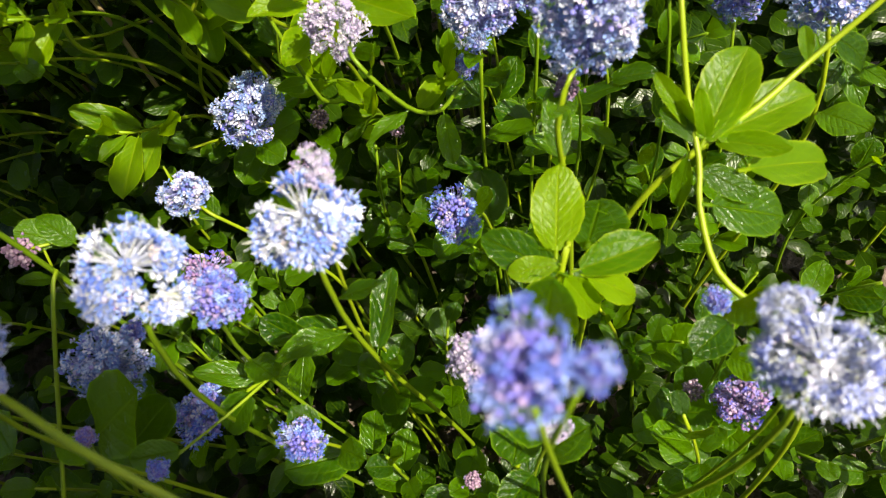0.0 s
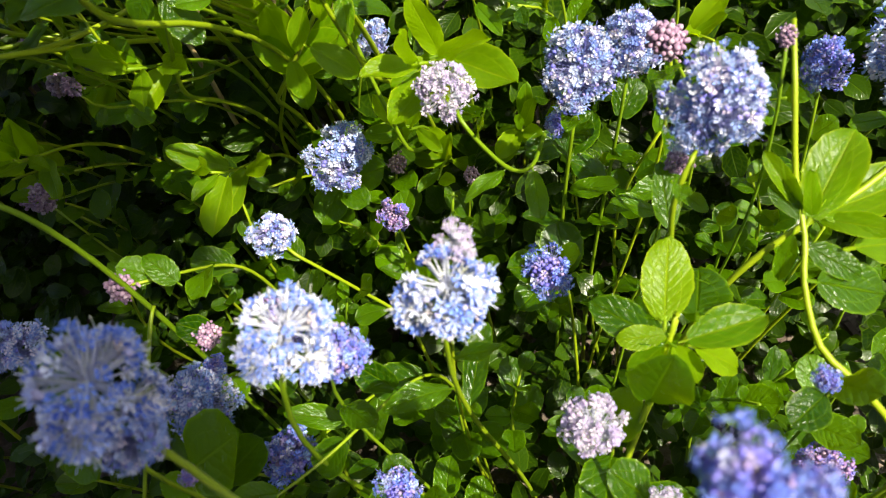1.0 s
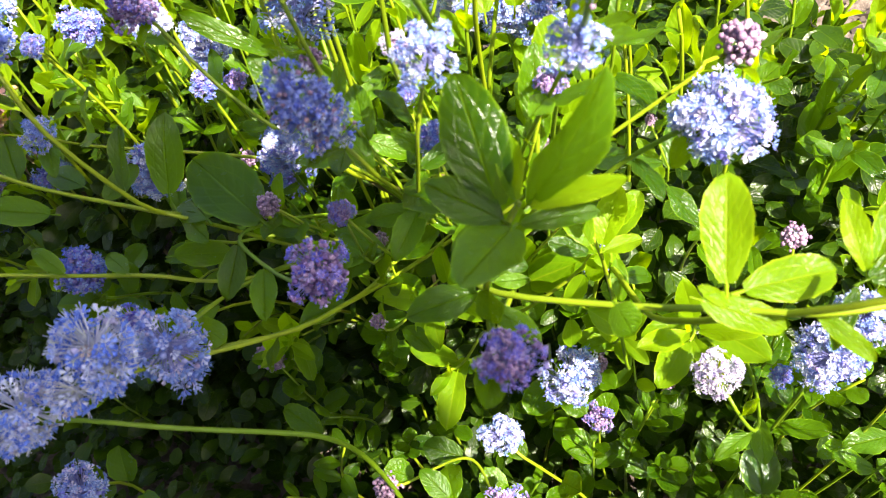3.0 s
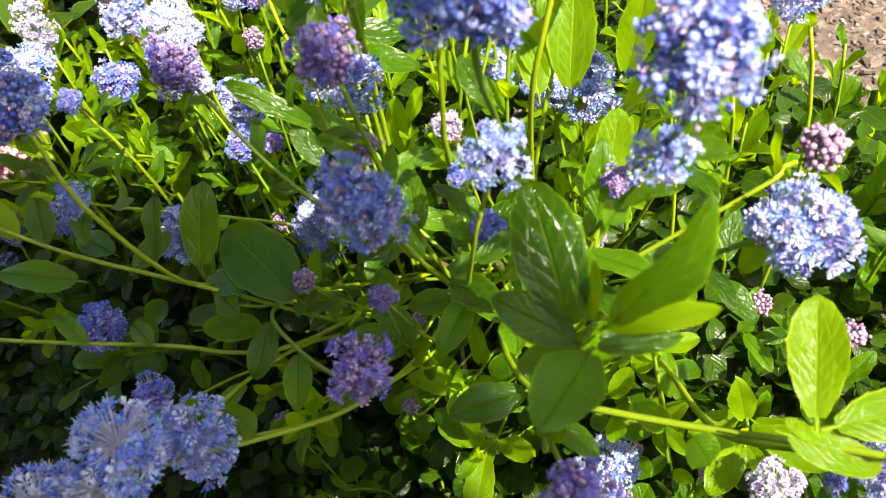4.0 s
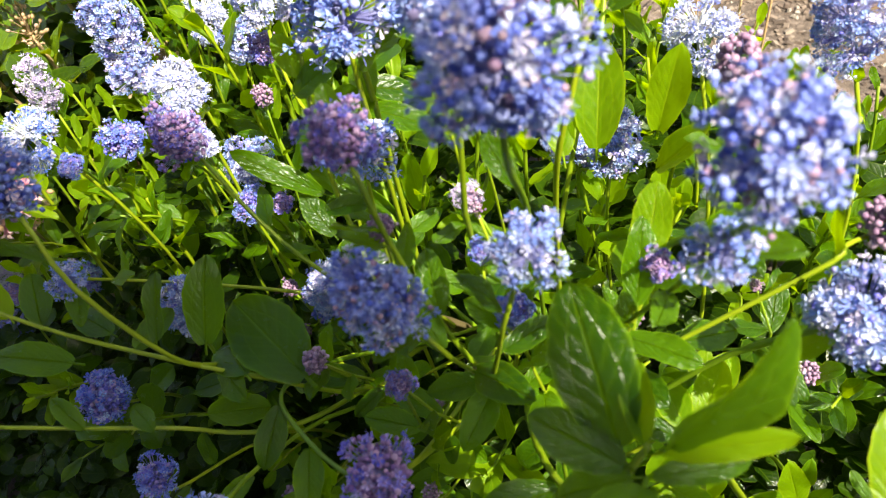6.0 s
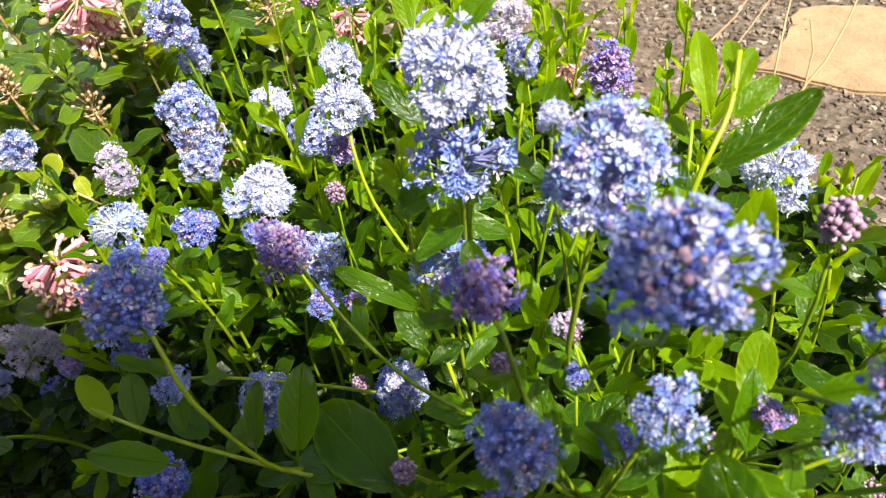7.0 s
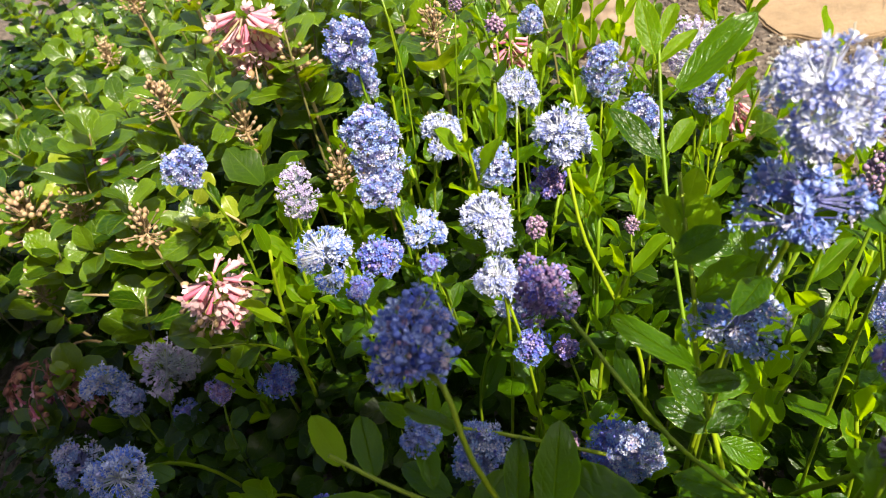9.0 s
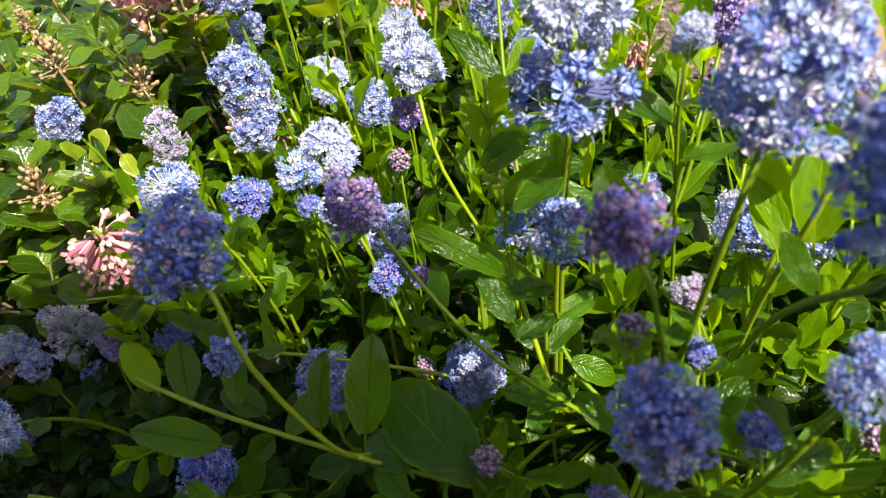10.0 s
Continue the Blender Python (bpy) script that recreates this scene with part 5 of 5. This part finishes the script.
def in_esc(x, y):
    if x < -1.0 and ((x + 1.25) / 0.85) ** 4 + ((y - 1.15) / 1.0) ** 4 > 0.9 + 0.6 * noise.noise(Vector((x * 4, y * 4, 2.0))):
        return False
    if x < -0.60:
        return 0.40 < y < (2.3 if x < -1.0 else 1.15) and y > 0.46 + 0.9 * max(0, x + 0.72)
    return x < -0.34 and 0.72 + 0.3 * (x + 0.6) < y < 1.05 - 0.8 * (x + 0.6)


ESC = "escallonia shoot with small glossy bright green leaves"
for x, y in scatter(-1.9, -0.34, 0.40, 2.0, 0.078, r2):
    z = esc_crown(x, y)
    if not in_esc(x, y) or (z < 0.30 and r2.random() < 0.45):
        continue
    lean = Vector((r2.uniform(-0.6, 0.6), r2.uniform(-0.8, 0.2), 1.0))
    leafy_shoot("escallonia_shoot", (x, y, z + r2.uniform(-0.02, 0.03)), lean, (x, y + 0.04, 0.0), r2.randint(8, 10), r2.uniform(0.038, 0.052), "esc", ESC, "shrub shoot", "escallonia shoots",
                spread=1.0, start=0.80, thick=0.0014, stem_mat=STEM_LEAFY)
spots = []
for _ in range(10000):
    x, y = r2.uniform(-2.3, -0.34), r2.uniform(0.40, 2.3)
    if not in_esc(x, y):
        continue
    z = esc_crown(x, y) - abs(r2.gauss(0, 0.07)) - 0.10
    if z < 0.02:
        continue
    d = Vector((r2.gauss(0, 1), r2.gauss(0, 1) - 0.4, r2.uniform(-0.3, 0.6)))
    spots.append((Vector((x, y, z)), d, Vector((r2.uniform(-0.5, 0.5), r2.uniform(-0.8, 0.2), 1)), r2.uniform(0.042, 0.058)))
leaf_mass("escallonia_foliage", "dense glossy inner foliage of the escallonia shrub in shade-dark green", "foliage", LEAF_ESC_SHADED, spots, ((0.5, 0.7), (1.25, 1.6)), 22)


def trumpet(V, Fc, VT, FT, p, d, s):
    """One tubular flower with a short flared mouth."""
    d = d.normalized()
    x = d.orthogonal().normalized()
    y = d.cross(x)
    b = len(V)
    rings = ((0.0, 0.05), (0.35, 0.085), (0.75, 0.12))
    for h, w in rings:
        for k in range(6):
            a = 2 * math.pi * k / 6
            V.append(p + d * s * h + (x * math.cos(a) + y * math.sin(a)) * s * w)
    for i in range(2):
        for k in range(6):
            l = (k + 1) % 6
            Fc.append((b + i * 6 + k, b + i * 6 + l, b + i * 6 + 6 + l, b + i * 6 + 6 + k))
    for k in range(5):
        a = 2 * math.pi * k / 5
        o = x * math.cos(a) + y * math.sin(a)
        w = d.cross(o)
        q = len(VT)
        VT.extend((p + d * s * 0.74 + o * s * 0.08 + w * s * 0.06, p + d * s * 0.74 + o * s * 0.08 - w * s * 0.06, p + d * s * 0.86 + o * s * 0.20 - w * s * 0.10, p + d * s * 0.92 + o * s * 0.26, p + d * s * 0.86 + o * s * 0.20 + w * s * 0.10))
        FT.append((q, q + 1, q + 2, q + 3, q + 4))


def escallonia_flower(c, width, kind, count, droop=0.4):
    c = Vector(c)
    r = random.Random(int(abs(c.x) * 1e4))
    foot = (c.x, c.y + 0.06, 0.0)
    text = {"pink": "drooping cluster of pink tubular escallonia flowers", "tan": "tan and pinkish spent escallonia bud cluster"}[kind]
    top = thing("escallonia_flower", foot, text, "flower", "escallonia flowers")
    pts = stem_path(c, Vector((0, -0.1, 1)).normalized(), 0.08, foot)
    v, f = tube(pts, [0.0019] * len(pts), 6)
    o = Vector(foot)
    part("stem", mesh_of("stem", [p - o for p in v], f, STEM_ESC), top, Matrix.Translation(o))
    V, Fc, VT, FT, BV, BF = [], [], [], [], [], []
    for i in range(count):
        a, h = i * 2.4, i / count
        if kind == "pink":
            d = Vector((math.cos(a), math.sin(a), 1.0 * h - droop - r.uniform(0, 0.9)))
            d *= 1.0 / max(1.0, d.length)
            p = Vector((0, 0, width * (0.42 * h - 0.10))) + d * width * 0.12
            if r.random() < 0.85:
                trumpet(V, Fc, VT, FT, p, d, width * r.uniform(0.28, 0.42))
                continue
        else:
            # a dense panicle of upright pods round a short axis
            d = Vector((math.cos(a) * (1.2 - h), math.sin(a) * (1.2 - h), 0.1 + h + r.uniform(-0.5, 0.4))).normalized()
            p = Vector((0, 0, width * (0.5 * h - 0.25)))
        q = p + d * width * r.uniform(0.14, 0.56)
        knob(BV, BF, q, d, width * r.uniform(0.035, 0.060), 1.5)
        thread(BV, BF, p, q, width * 0.014, width * 0.012)
    leaves_along(top, pts[:-1], 0.82, 7, 0.048, "esc", 0.9, top=False, r=r)
    m = Matrix.Translation(c)
    if V:
        cl = part("bloom", mesh_of("tubes", V, Fc, PINK), top, m)
        part("petal_lobes", mesh_of("lobes", VT, FT, PINK_TIP), cl, kind="stuff")
        if BV:
            part("buds", mesh_of("buds", BV, BF, TAN), cl, kind="stuff")
    else:
        part("seed_head", mesh_of("seed_head", BV, BF, TAN), top, m)


escallonia_flower((-0.649, 0.672, 0.542), 0.072, "pink", 84, 0.9)
escallonia_flower((-0.583, 0.450, 0.428), 0.058, "pink", 64, 0.7)
escallonia_flower((-0.950, 0.725, 0.345), 0.045, "pink", 22)
escallonia_flower((-0.925, 0.575, 0.366), 0.070, "tan", 70)
escallonia_flower((-0.878, 0.676, 0.380), 0.042, "pink", 26)
CALYX = plain("red_brown_calyx", [(0.0, (0.16, 0.05, 0.04)), (0.7, (0.30, 0.11, 0.08)), (1.0, (0.42, 0.22, 0.15))], 0.6, 0.1)


def spent_spray(c, wide):
    """A drooping spray of spent calyxes with some closed pink flowers left."""
    c = Vector(c)
    r = random.Random(77)
    foot = Vector((c.x, c.y + 0.10, 0.0))
    top = thing("escallonia_flower", foot, "drooping reddish brown spent escallonia spray with a few pink buds", "flower", "escallonia flowers")
    pts = bezier(foot, foot + Vector((0, 0.03, c.z * 0.8)), c + Vector((0, 0.05, 0.05)), c, 14)
    v, f = tube(pts, [0.0022 - 0.0009 * i / 14 for i in range(15)], 6)
    part("stem", mesh_of("stem", [p - foot for p in v], f, STEM_ESC), top, Matrix.Translation(foot))
    BV, BF, V, Fc, VT, FT = [], [], [], [], [], []
    for i in range(17):
        a = i * 2.4
        out = Vector((math.cos(a), math.sin(a) * 0.6 - 0.2, r.uniform(-0.2, 0.5)))
        p0 = Vector((0, 0, r.uniform(-0.02, 0.03)))
        p1 = p0 + out * wide * r.uniform(0.20, 0.42)
        p2 = p1 + Vector((out.x * 0.15, out.y * 0.15, -1)) * wide * r.uniform(0.15, 0.35)
        way = bezier(p0, p0.lerp(p1, 0.6), p1, p2, 7)
        for k in range(7):
            thread(BV, BF, way[k], way[k + 1], 0.0007, 0.0006)
            if k > 1:
                d = Vector((r.uniform(-0.8, 0.8), r.uniform(-0.8, 0.8), -0.6)).normalized()
                q = way[k] + d * wide * 0.035
                thread(BV, BF, way[k], q, 0.0005, 0.0005)
                if r.random() < 0.2:
                    trumpet(V, Fc, VT, FT, q, Vector((d.x * 0.4, d.y * 0.4, -1)), wide * r.uniform(0.10, 0.14))
                else:
                    knob(BV, BF, q, d, wide * r.uniform(0.015, 0.023), 1.7)
    m = Matrix.Translation(c)
    part("seed_head", mesh_of("seed_head", BV, BF, CALYX), top, m, kind="stuff")
    cl = part("bloom", mesh_of("tubes", V, Fc, PINK), top, m)
    part("petal_lobes", mesh_of("lobes", VT, FT, PINK), cl, kind="stuff")


spent_spray((-0.885, 0.475, 0.235), 0.17)
for x, y, z in ((-0.935, 0.547, 0.286), (-0.873, 0.766, 0.411), (-0.644, 0.619, 0.472), (-0.837, 0.749, 0.542), (-0.610, 0.680, 0.511), (-0.535, 0.803, 0.540),
                (-0.516, 0.613, 0.439), (-0.468, 0.672, 0.546), (-0.782, 0.775, 0.546), (-0.547, 0.604, 0.439),
                (-1.130, 0.966, 0.385), (-0.716, 0.608, 0.500), (-0.846, 0.575, 0.392), (-0.700, 0.515, 0.425)):
    escallonia_flower((x, y, z), r2.uniform(0.036, 0.046), "tan", r2.randint(42, 58))
for x, y, z in ((-0.439, 0.965, 0.474), (-0.419, 0.726, 0.505), (-0.222, 0.751, 0.441)):
    escallonia_flower((x, y, z), 0.045, "pink", 30, 0.7)

r4 = random.Random(31)
for x, y in scatter(-1.15, -0.52, 0.46, 1.05, 0.056, r4):
    if in_esc(x, y) and (esc_crown(x, y) > 0.30 or r4.random() > 0.5):
        lean = Vector((r4.uniform(-0.7, 0.7), r4.uniform(-1.0, -0.1), 0.9))
        leafy_shoot("escallonia_shoot", (x, y, esc_crown(x, y) + r4.uniform(-0.05, 0.03)), lean, (x, y + 0.05, 0.0), r4.randint(8, 10), r4.uniform(0.036, 0.047), "esc", ESC, "shrub shoot", "escallonia shoots",
                    spread=1.05, start=0.84, thick=0.0014, stem_mat=STEM_LEAFY)

PALE = "escallonia shoot with yellowing leaves"
for x, y, z in ((-0.672, 0.553, 0.432), (-0.645, 0.556, 0.424), (-0.761, 0.953, 0.480), (-0.90, 0.62, 0.40)):
    leafy_shoot("escallonia_shoot", (x, y, z), (r2.uniform(-0.6, 0.6), -0.5, 0.8), (x, y + 0.05, 0.0), 5, 0.044, "esc_pale", PALE, "shrub shoot", "escallonia shoots", spread=0.9, start=0.84, thick=0.0016, stem_mat=STEM_ESC)


# ---- ground, stones ----
m, t, b = material("mulch")
co = t.nodes.new("ShaderNodeTexCoord").outputs["Object"]
n1, n2, n3 = noise_tex(t, 2.2, 4, co), noise_tex(t, 45.0, 5, co), noise_tex(t, 190.0, 3, co)
col = ramp(t, n2, [(0.30, (0.028, 0.021, 0.017)), (0.5, (0.080, 0.060, 0.048)), (0.68, (0.19, 0.15, 0.125))])
col = mix_color(t, math_node(t, "MULTIPLY", n1, 0.5), col, (0.10, 0.075, 0.055))
t.links.new(col, b.inputs["Base Color"])
b.inputs["Roughness"].default_value = 0.95
bump(t, b, math_node(t, "ADD", n2, math_node(t, "MULTIPLY", n3, 0.5)), 0.8, 0.012)
MULCH = m
gv, gf = [], []
steps = [-60, -20, -8, -4] + [(-2.4 + 0.12 * i) for i in range(44)] + [4, 8, 20, 60]
for i, gy in enumerate(steps):
    for gx in steps:
        near = abs(gx) < 3.5 and abs(gy) < 3.5
        gv.append((gx, gy, 0.012 * noise.noise(Vector((gx * 3, gy * 3, 0))) if near else 0.0))
ns = len(steps)
gf = [(j * ns + i, j * ns + i + 1, (j + 1) * ns + i + 1, (j + 1) * ns + i) for j in range(ns - 1) for i in range(ns - 1)]
tagged(new("ground", mesh_of("ground", gv, gf, MULCH)), "dark bark mulch and gravel ground", "ground", "", "structure")

CHIP = plain("mulch_chip", [(0.0, (0.04, 0.03, 0.025)), (0.5, (0.13, 0.095, 0.075)), (0.88, (0.22, 0.18, 0.145)), (1.0, (0.40, 0.36, 0.31))], 0.9, 0.0, 120)
r3 = random.Random(5)
CV, CF = [], []
for _ in range(11000):
    x, y = r3.gauss(0.2, 0.55), r3.gauss(1.65, 0.55)
    s = r3.uniform(0.006, 0.02)
    q = Euler((r3.uniform(-0.5, 0.5), r3.uniform(-0.5, 0.5), r3.uniform(0, 6.3))).to_matrix()
    k = len(CV)
    lx, ly, lz = s * r3.uniform(0.5, 1.6), s * r3.uniform(0.35, 0.8), s * r3.uniform(0.15, 0.4)
    o = Vector((x, y, 0.012 * noise.noise(Vector((x * 3, y * 3, 0))) + lz * 0.4))
    for dx, dy, dz in ((-1, -0.6, -1), (0.8, -1, -1), (1, 0.7, -1), (-0.7, 1, -1), (-0.8, -0.5, 1), (0.6, -0.8, 1), (0.8, 0.5, 1), (-0.5, 0.8, 1)):
        CV.append(o + q @ Vector((dx * lx * 0.5, dy * ly * 0.5, dz * lz * 0.5)))
    CF.extend([tuple(k + i for i in f) for f in ((3, 2, 1, 0), (4, 5, 6, 7), (0, 1, 5, 4), (1, 2, 6, 5), (2, 3, 7, 6), (3, 0, 4, 7))])
tagged(new("mulch_chips", mesh_of("chips", CV, CF, CHIP, smooth=False)), "loose brown bark chips and gravel on the ground", "mulch", "", "stuff")

SAND, t, b = material("sandstone")
co = t.nodes.new("ShaderNodeTexCoord").outputs["Object"]
n1, n2, n3 = noise_tex(t, 7.0, 4, co), noise_tex(t, 38.0, 5, co, 0.7), noise_tex(t, 210.0, 3, co)
col = ramp(t, n1, [(0.32, (0.205, 0.138, 0.078)), (0.5, (0.265, 0.178, 0.102)), (0.68, (0.300, 0.205, 0.122))])
col = mix_color(t, math_node(t, "MULTIPLY", math_node(t, "SUBTRACT", n2, 0.42, clamp=True), 2.6, clamp=True), col, (0.170, 0.110, 0.064))
col = mix_color(t, math_node(t, "MULTIPLY", math_node(t, "SUBTRACT", n3, 0.5, clamp=True), 1.5), col, (0.36, 0.27, 0.18))
t.links.new(col, b.inputs["Base Color"])
b.inputs["Roughness"].default_value = 0.9
bump(t, b, math_node(t, "ADD", n2, math_node(t, "MULTIPLY", n3, 0.4)), 0.8, 0.006)
ROCK = plain("boulder_stone", [(0.0, (0.21, 0.15, 0.11)), (1.0, (0.29, 0.215, 0.165))], 0.95, 0.0, 34, island=False, bumpy=0.6)


def slab(outline, top, label):
    bm = bmesh.new()
    rough = []
    for (x0, y0), (x1, y1) in zip(outline, outline[1:] + outline[:1]):
        for k in range(5):
            x, y = x0 + (x1 - x0) * k / 5, y0 + (y1 - y0) * k / 5
            w = noise.noise_vector(Vector((x * 19, y * 19, 0.5))) * 0.014
            rough.append((x + w.x, y + w.y))
    outline = rough
    cx, cy = sum(p[0] for p in outline) / len(outline), sum(p[1] for p in outline) / len(outline)
    vs = [bm.verts.new((x - cx, y - cy, -0.03)) for x, y in outline]
    face = bm.faces.new(vs)
    ext = bmesh.ops.extrude_face_region(bm, geom=[face])
    bmesh.ops.translate(bm, verts=[v for v in ext["geom"] if isinstance(v, bmesh.types.BMVert)], vec=(0, 0, top + 0.03))
    bmesh.ops.recalc_face_normals(bm, faces=bm.faces)
    bmesh.ops.bevel(bm, geom=[e for e in bm.edges if all(v.co.z > 0 for v in e.verts)], offset=0.005, segments=2, affect="EDGES")
    bmesh.ops.triangulate(bm, faces=[f for f in bm.faces if len(f.verts) > 8])
    bmesh.ops.subdivide_edges(bm, edges=[e for e in bm.edges if e.calc_length() > 0.06], cuts=2)
    for v in bm.verts:
        v.co += noise.noise_vector(Vector((v.co.x + cx, v.co.y + cy, 0.0)) * 14) * 0.004
    me = bpy.data.meshes.new("stepping_stone")
    bm.to_mesh(me)
    bm.free()
    me.materials.append(SAND)
    ob = new("stepping_stone", me)
    ob.location = (cx, cy, 0)
    tagged(ob, label, "stone", "stepping stones")


slab(((-0.17, 2.25), (-0.11, 2.07), (-0.07, 1.98), (0.05, 1.965), (0.19, 2.02), (0.27, 2.10), (0.22, 2.28), (0.10, 2.36), (-0.09, 2.33)), 0.012, "flat honey-coloured sandstone stepping stone in the mulch")
slab(((0.10, 1.575), (0.17, 1.72), (0.21, 1.87), (0.36, 1.88), (0.52, 1.80), (0.55, 1.60), (0.42, 1.46), (0.24, 1.49)), 0.012, "flat honey-coloured sandstone stepping stone in the mulch")

bm = bmesh.new()
bmesh.ops.create_icosphere(bm, subdivisions=5, radius=1.0)
for v in bm.verts:
    p = v.co.copy()
    k = 1 + 0.22 * noise.noise(p * 1.3) + 0.10 * noise.noise(p * 3.1) + 0.05 * noise.noise(p * 8.0) + 0.025 * noise.noise(p * 19.0)
    v.co = Vector((p.x * 0.125 * k, p.y * 0.12 * k, p.z * 0.12 * k))
me = bpy.data.meshes.new("boulder")
bm.to_mesh(me)
bm.free()
me.materials.append(ROCK)
me.polygons.foreach_set("use_smooth", [True] * len(me.polygons))
ob = new("boulder", me)
ob.location = (-0.50, 1.95, 0.05)
tagged(ob, "rounded pinkish-brown boulder at the edge of the mulch", "stone")


# ---- dry twigs ----
def dry_twig(way, thick, label):
    way = [Vector(p) for p in way]
    turn = (way[0] - way[1]).normalized()
    end = Vector((way[0].x + turn.x * 0.04, way[0].y + turn.y * 0.04, 0.0))
    pts = bezier(end, Vector((end.x, end.y, way[0].z * 0.6)), way[0] + turn * 0.05, way[0], 6) + way[1:]
    v, f = tube(pts, [thick * (1.3 - 0.7 * i / (len(pts) - 1)) for i in range(len(pts))], 6)
    ob = new("dry_twig", mesh_of("dry_twig", [p - end for p in v], f, STEM_ESC))
    ob.location = end
    tagged(ob, label, "twig", "dry twigs")


DRY = "thin bare brown dry twig"
dry_twig(((0.019, 0.863, 0.367), (0.038, 0.884, 0.383), (0.058, 0.916, 0.411), (0.073, 0.948, 0.44)), 0.0019, DRY)
dry_twig(((0.019, 0.865, 0.37), (0.025, 0.889, 0.393), (0.02, 0.91, 0.418)), 0.0015, DRY)
dry_twig(((0.001, 0.934, 0.374), (0.006, 0.958, 0.40), (0.012, 0.981, 0.422)), 0.0015, DRY)
dry_twig(((-0.026, 1.428, 0.132), (0.027, 1.478, 0.167), (0.052, 1.513, 0.196)), 0.0022, DRY)
dry_twig(((0.024, 1.437, 0.119), (0.058, 1.478, 0.15), (0.09, 1.519, 0.184)), 0.0018, DRY)
dry_twig(((-0.541, 0.913, 0.423), (-0.561, 0.939, 0.463), (-0.578, 0.966, 0.504)), 0.0022, DRY)
dry_twig(((-0.725, 0.523, 0.342), (-0.77, 0.515, 0.340), (-0.814, 0.51, 0.338)), 0.0022, "pale dry broken stalk among the escallonia leaves")
dry_twig(((-0.20, 0.34, 0.43), (-0.18, 0.29, 0.49), (-0.175, 0.27, 0.515)), 0.0016, "reddish brown bare twig among the ceanothus stems")

# ---- unseen wall and board added behind the camera to shade a part of the shrubs ----
m, t, b = material("blocker_stucco")
co = t.nodes.new("ShaderNodeTexCoord").outputs["Object"]
n1, n2 = noise_tex(t, 1.4, 4, co), noise_tex(t, 60.0, 4, co)
t.links.new(mix_color(t, n1, (0.46, 0.50, 0.52), (0.56, 0.59, 0.60)), b.inputs["Base Color"])
b.inputs["Roughness"].default_value = 0.9
bump(t, b, n2, 0.4, 0.004)
BLOCKER_STUCCO = m


def gable(name, outline, y0, y1, label, category):
    """A flat unseen sun blocker with the given outline in x and z."""
    bm = bmesh.new()
    face = bm.faces.new([bm.verts.new((x, y0, z)) for x, z in outline])
    ext = bmesh.ops.extrude_face_region(bm, geom=[face])
    bmesh.ops.translate(bm, verts=[v for v in ext["geom"] if isinstance(v, bmesh.types.BMVert)], vec=(0, y1 - y0, 0))
    bmesh.ops.recalc_face_normals(bm, faces=bm.faces)
    me = bpy.data.meshes.new(name)
    bm.to_mesh(me)
    bm.free()
    me.materials.append(BLOCKER_STUCCO)
    tagged(new(name, me), label, category, "", "structure")


RIDGE_X, PITCH = -1.4, 0.5
low_at = lambda x: BOARD_LOW + (BOARD_END - abs(x - RIDGE_X) - RIDGE_X) * PITCH
far_wall, far_board = 2 * RIDGE_X - BLOCKER_END, 2 * RIDGE_X - BOARD_END
gable("blocker_wall", ((BLOCKER_END, 0.0), (BLOCKER_END, low_at(BLOCKER_END)), (RIDGE_X, low_at(RIDGE_X)), (far_wall, low_at(far_wall)), (far_wall, 0.0)), -0.50, -0.45, "unseen pale grey stucco wall added to block the sun", "wall")
gable("blocker_board", ((BOARD_END, BOARD_LOW + 0.003), (BOARD_END, BOARD_LOW + 0.42), (RIDGE_X, low_at(RIDGE_X) + 0.42), (far_board, BOARD_LOW + 0.42), (far_board, BOARD_LOW + 0.003), (RIDGE_X, low_at(RIDGE_X) + 0.003)),
      -0.475, -0.445, "unseen deep pale grey sloping board added to block the sun", "roof")
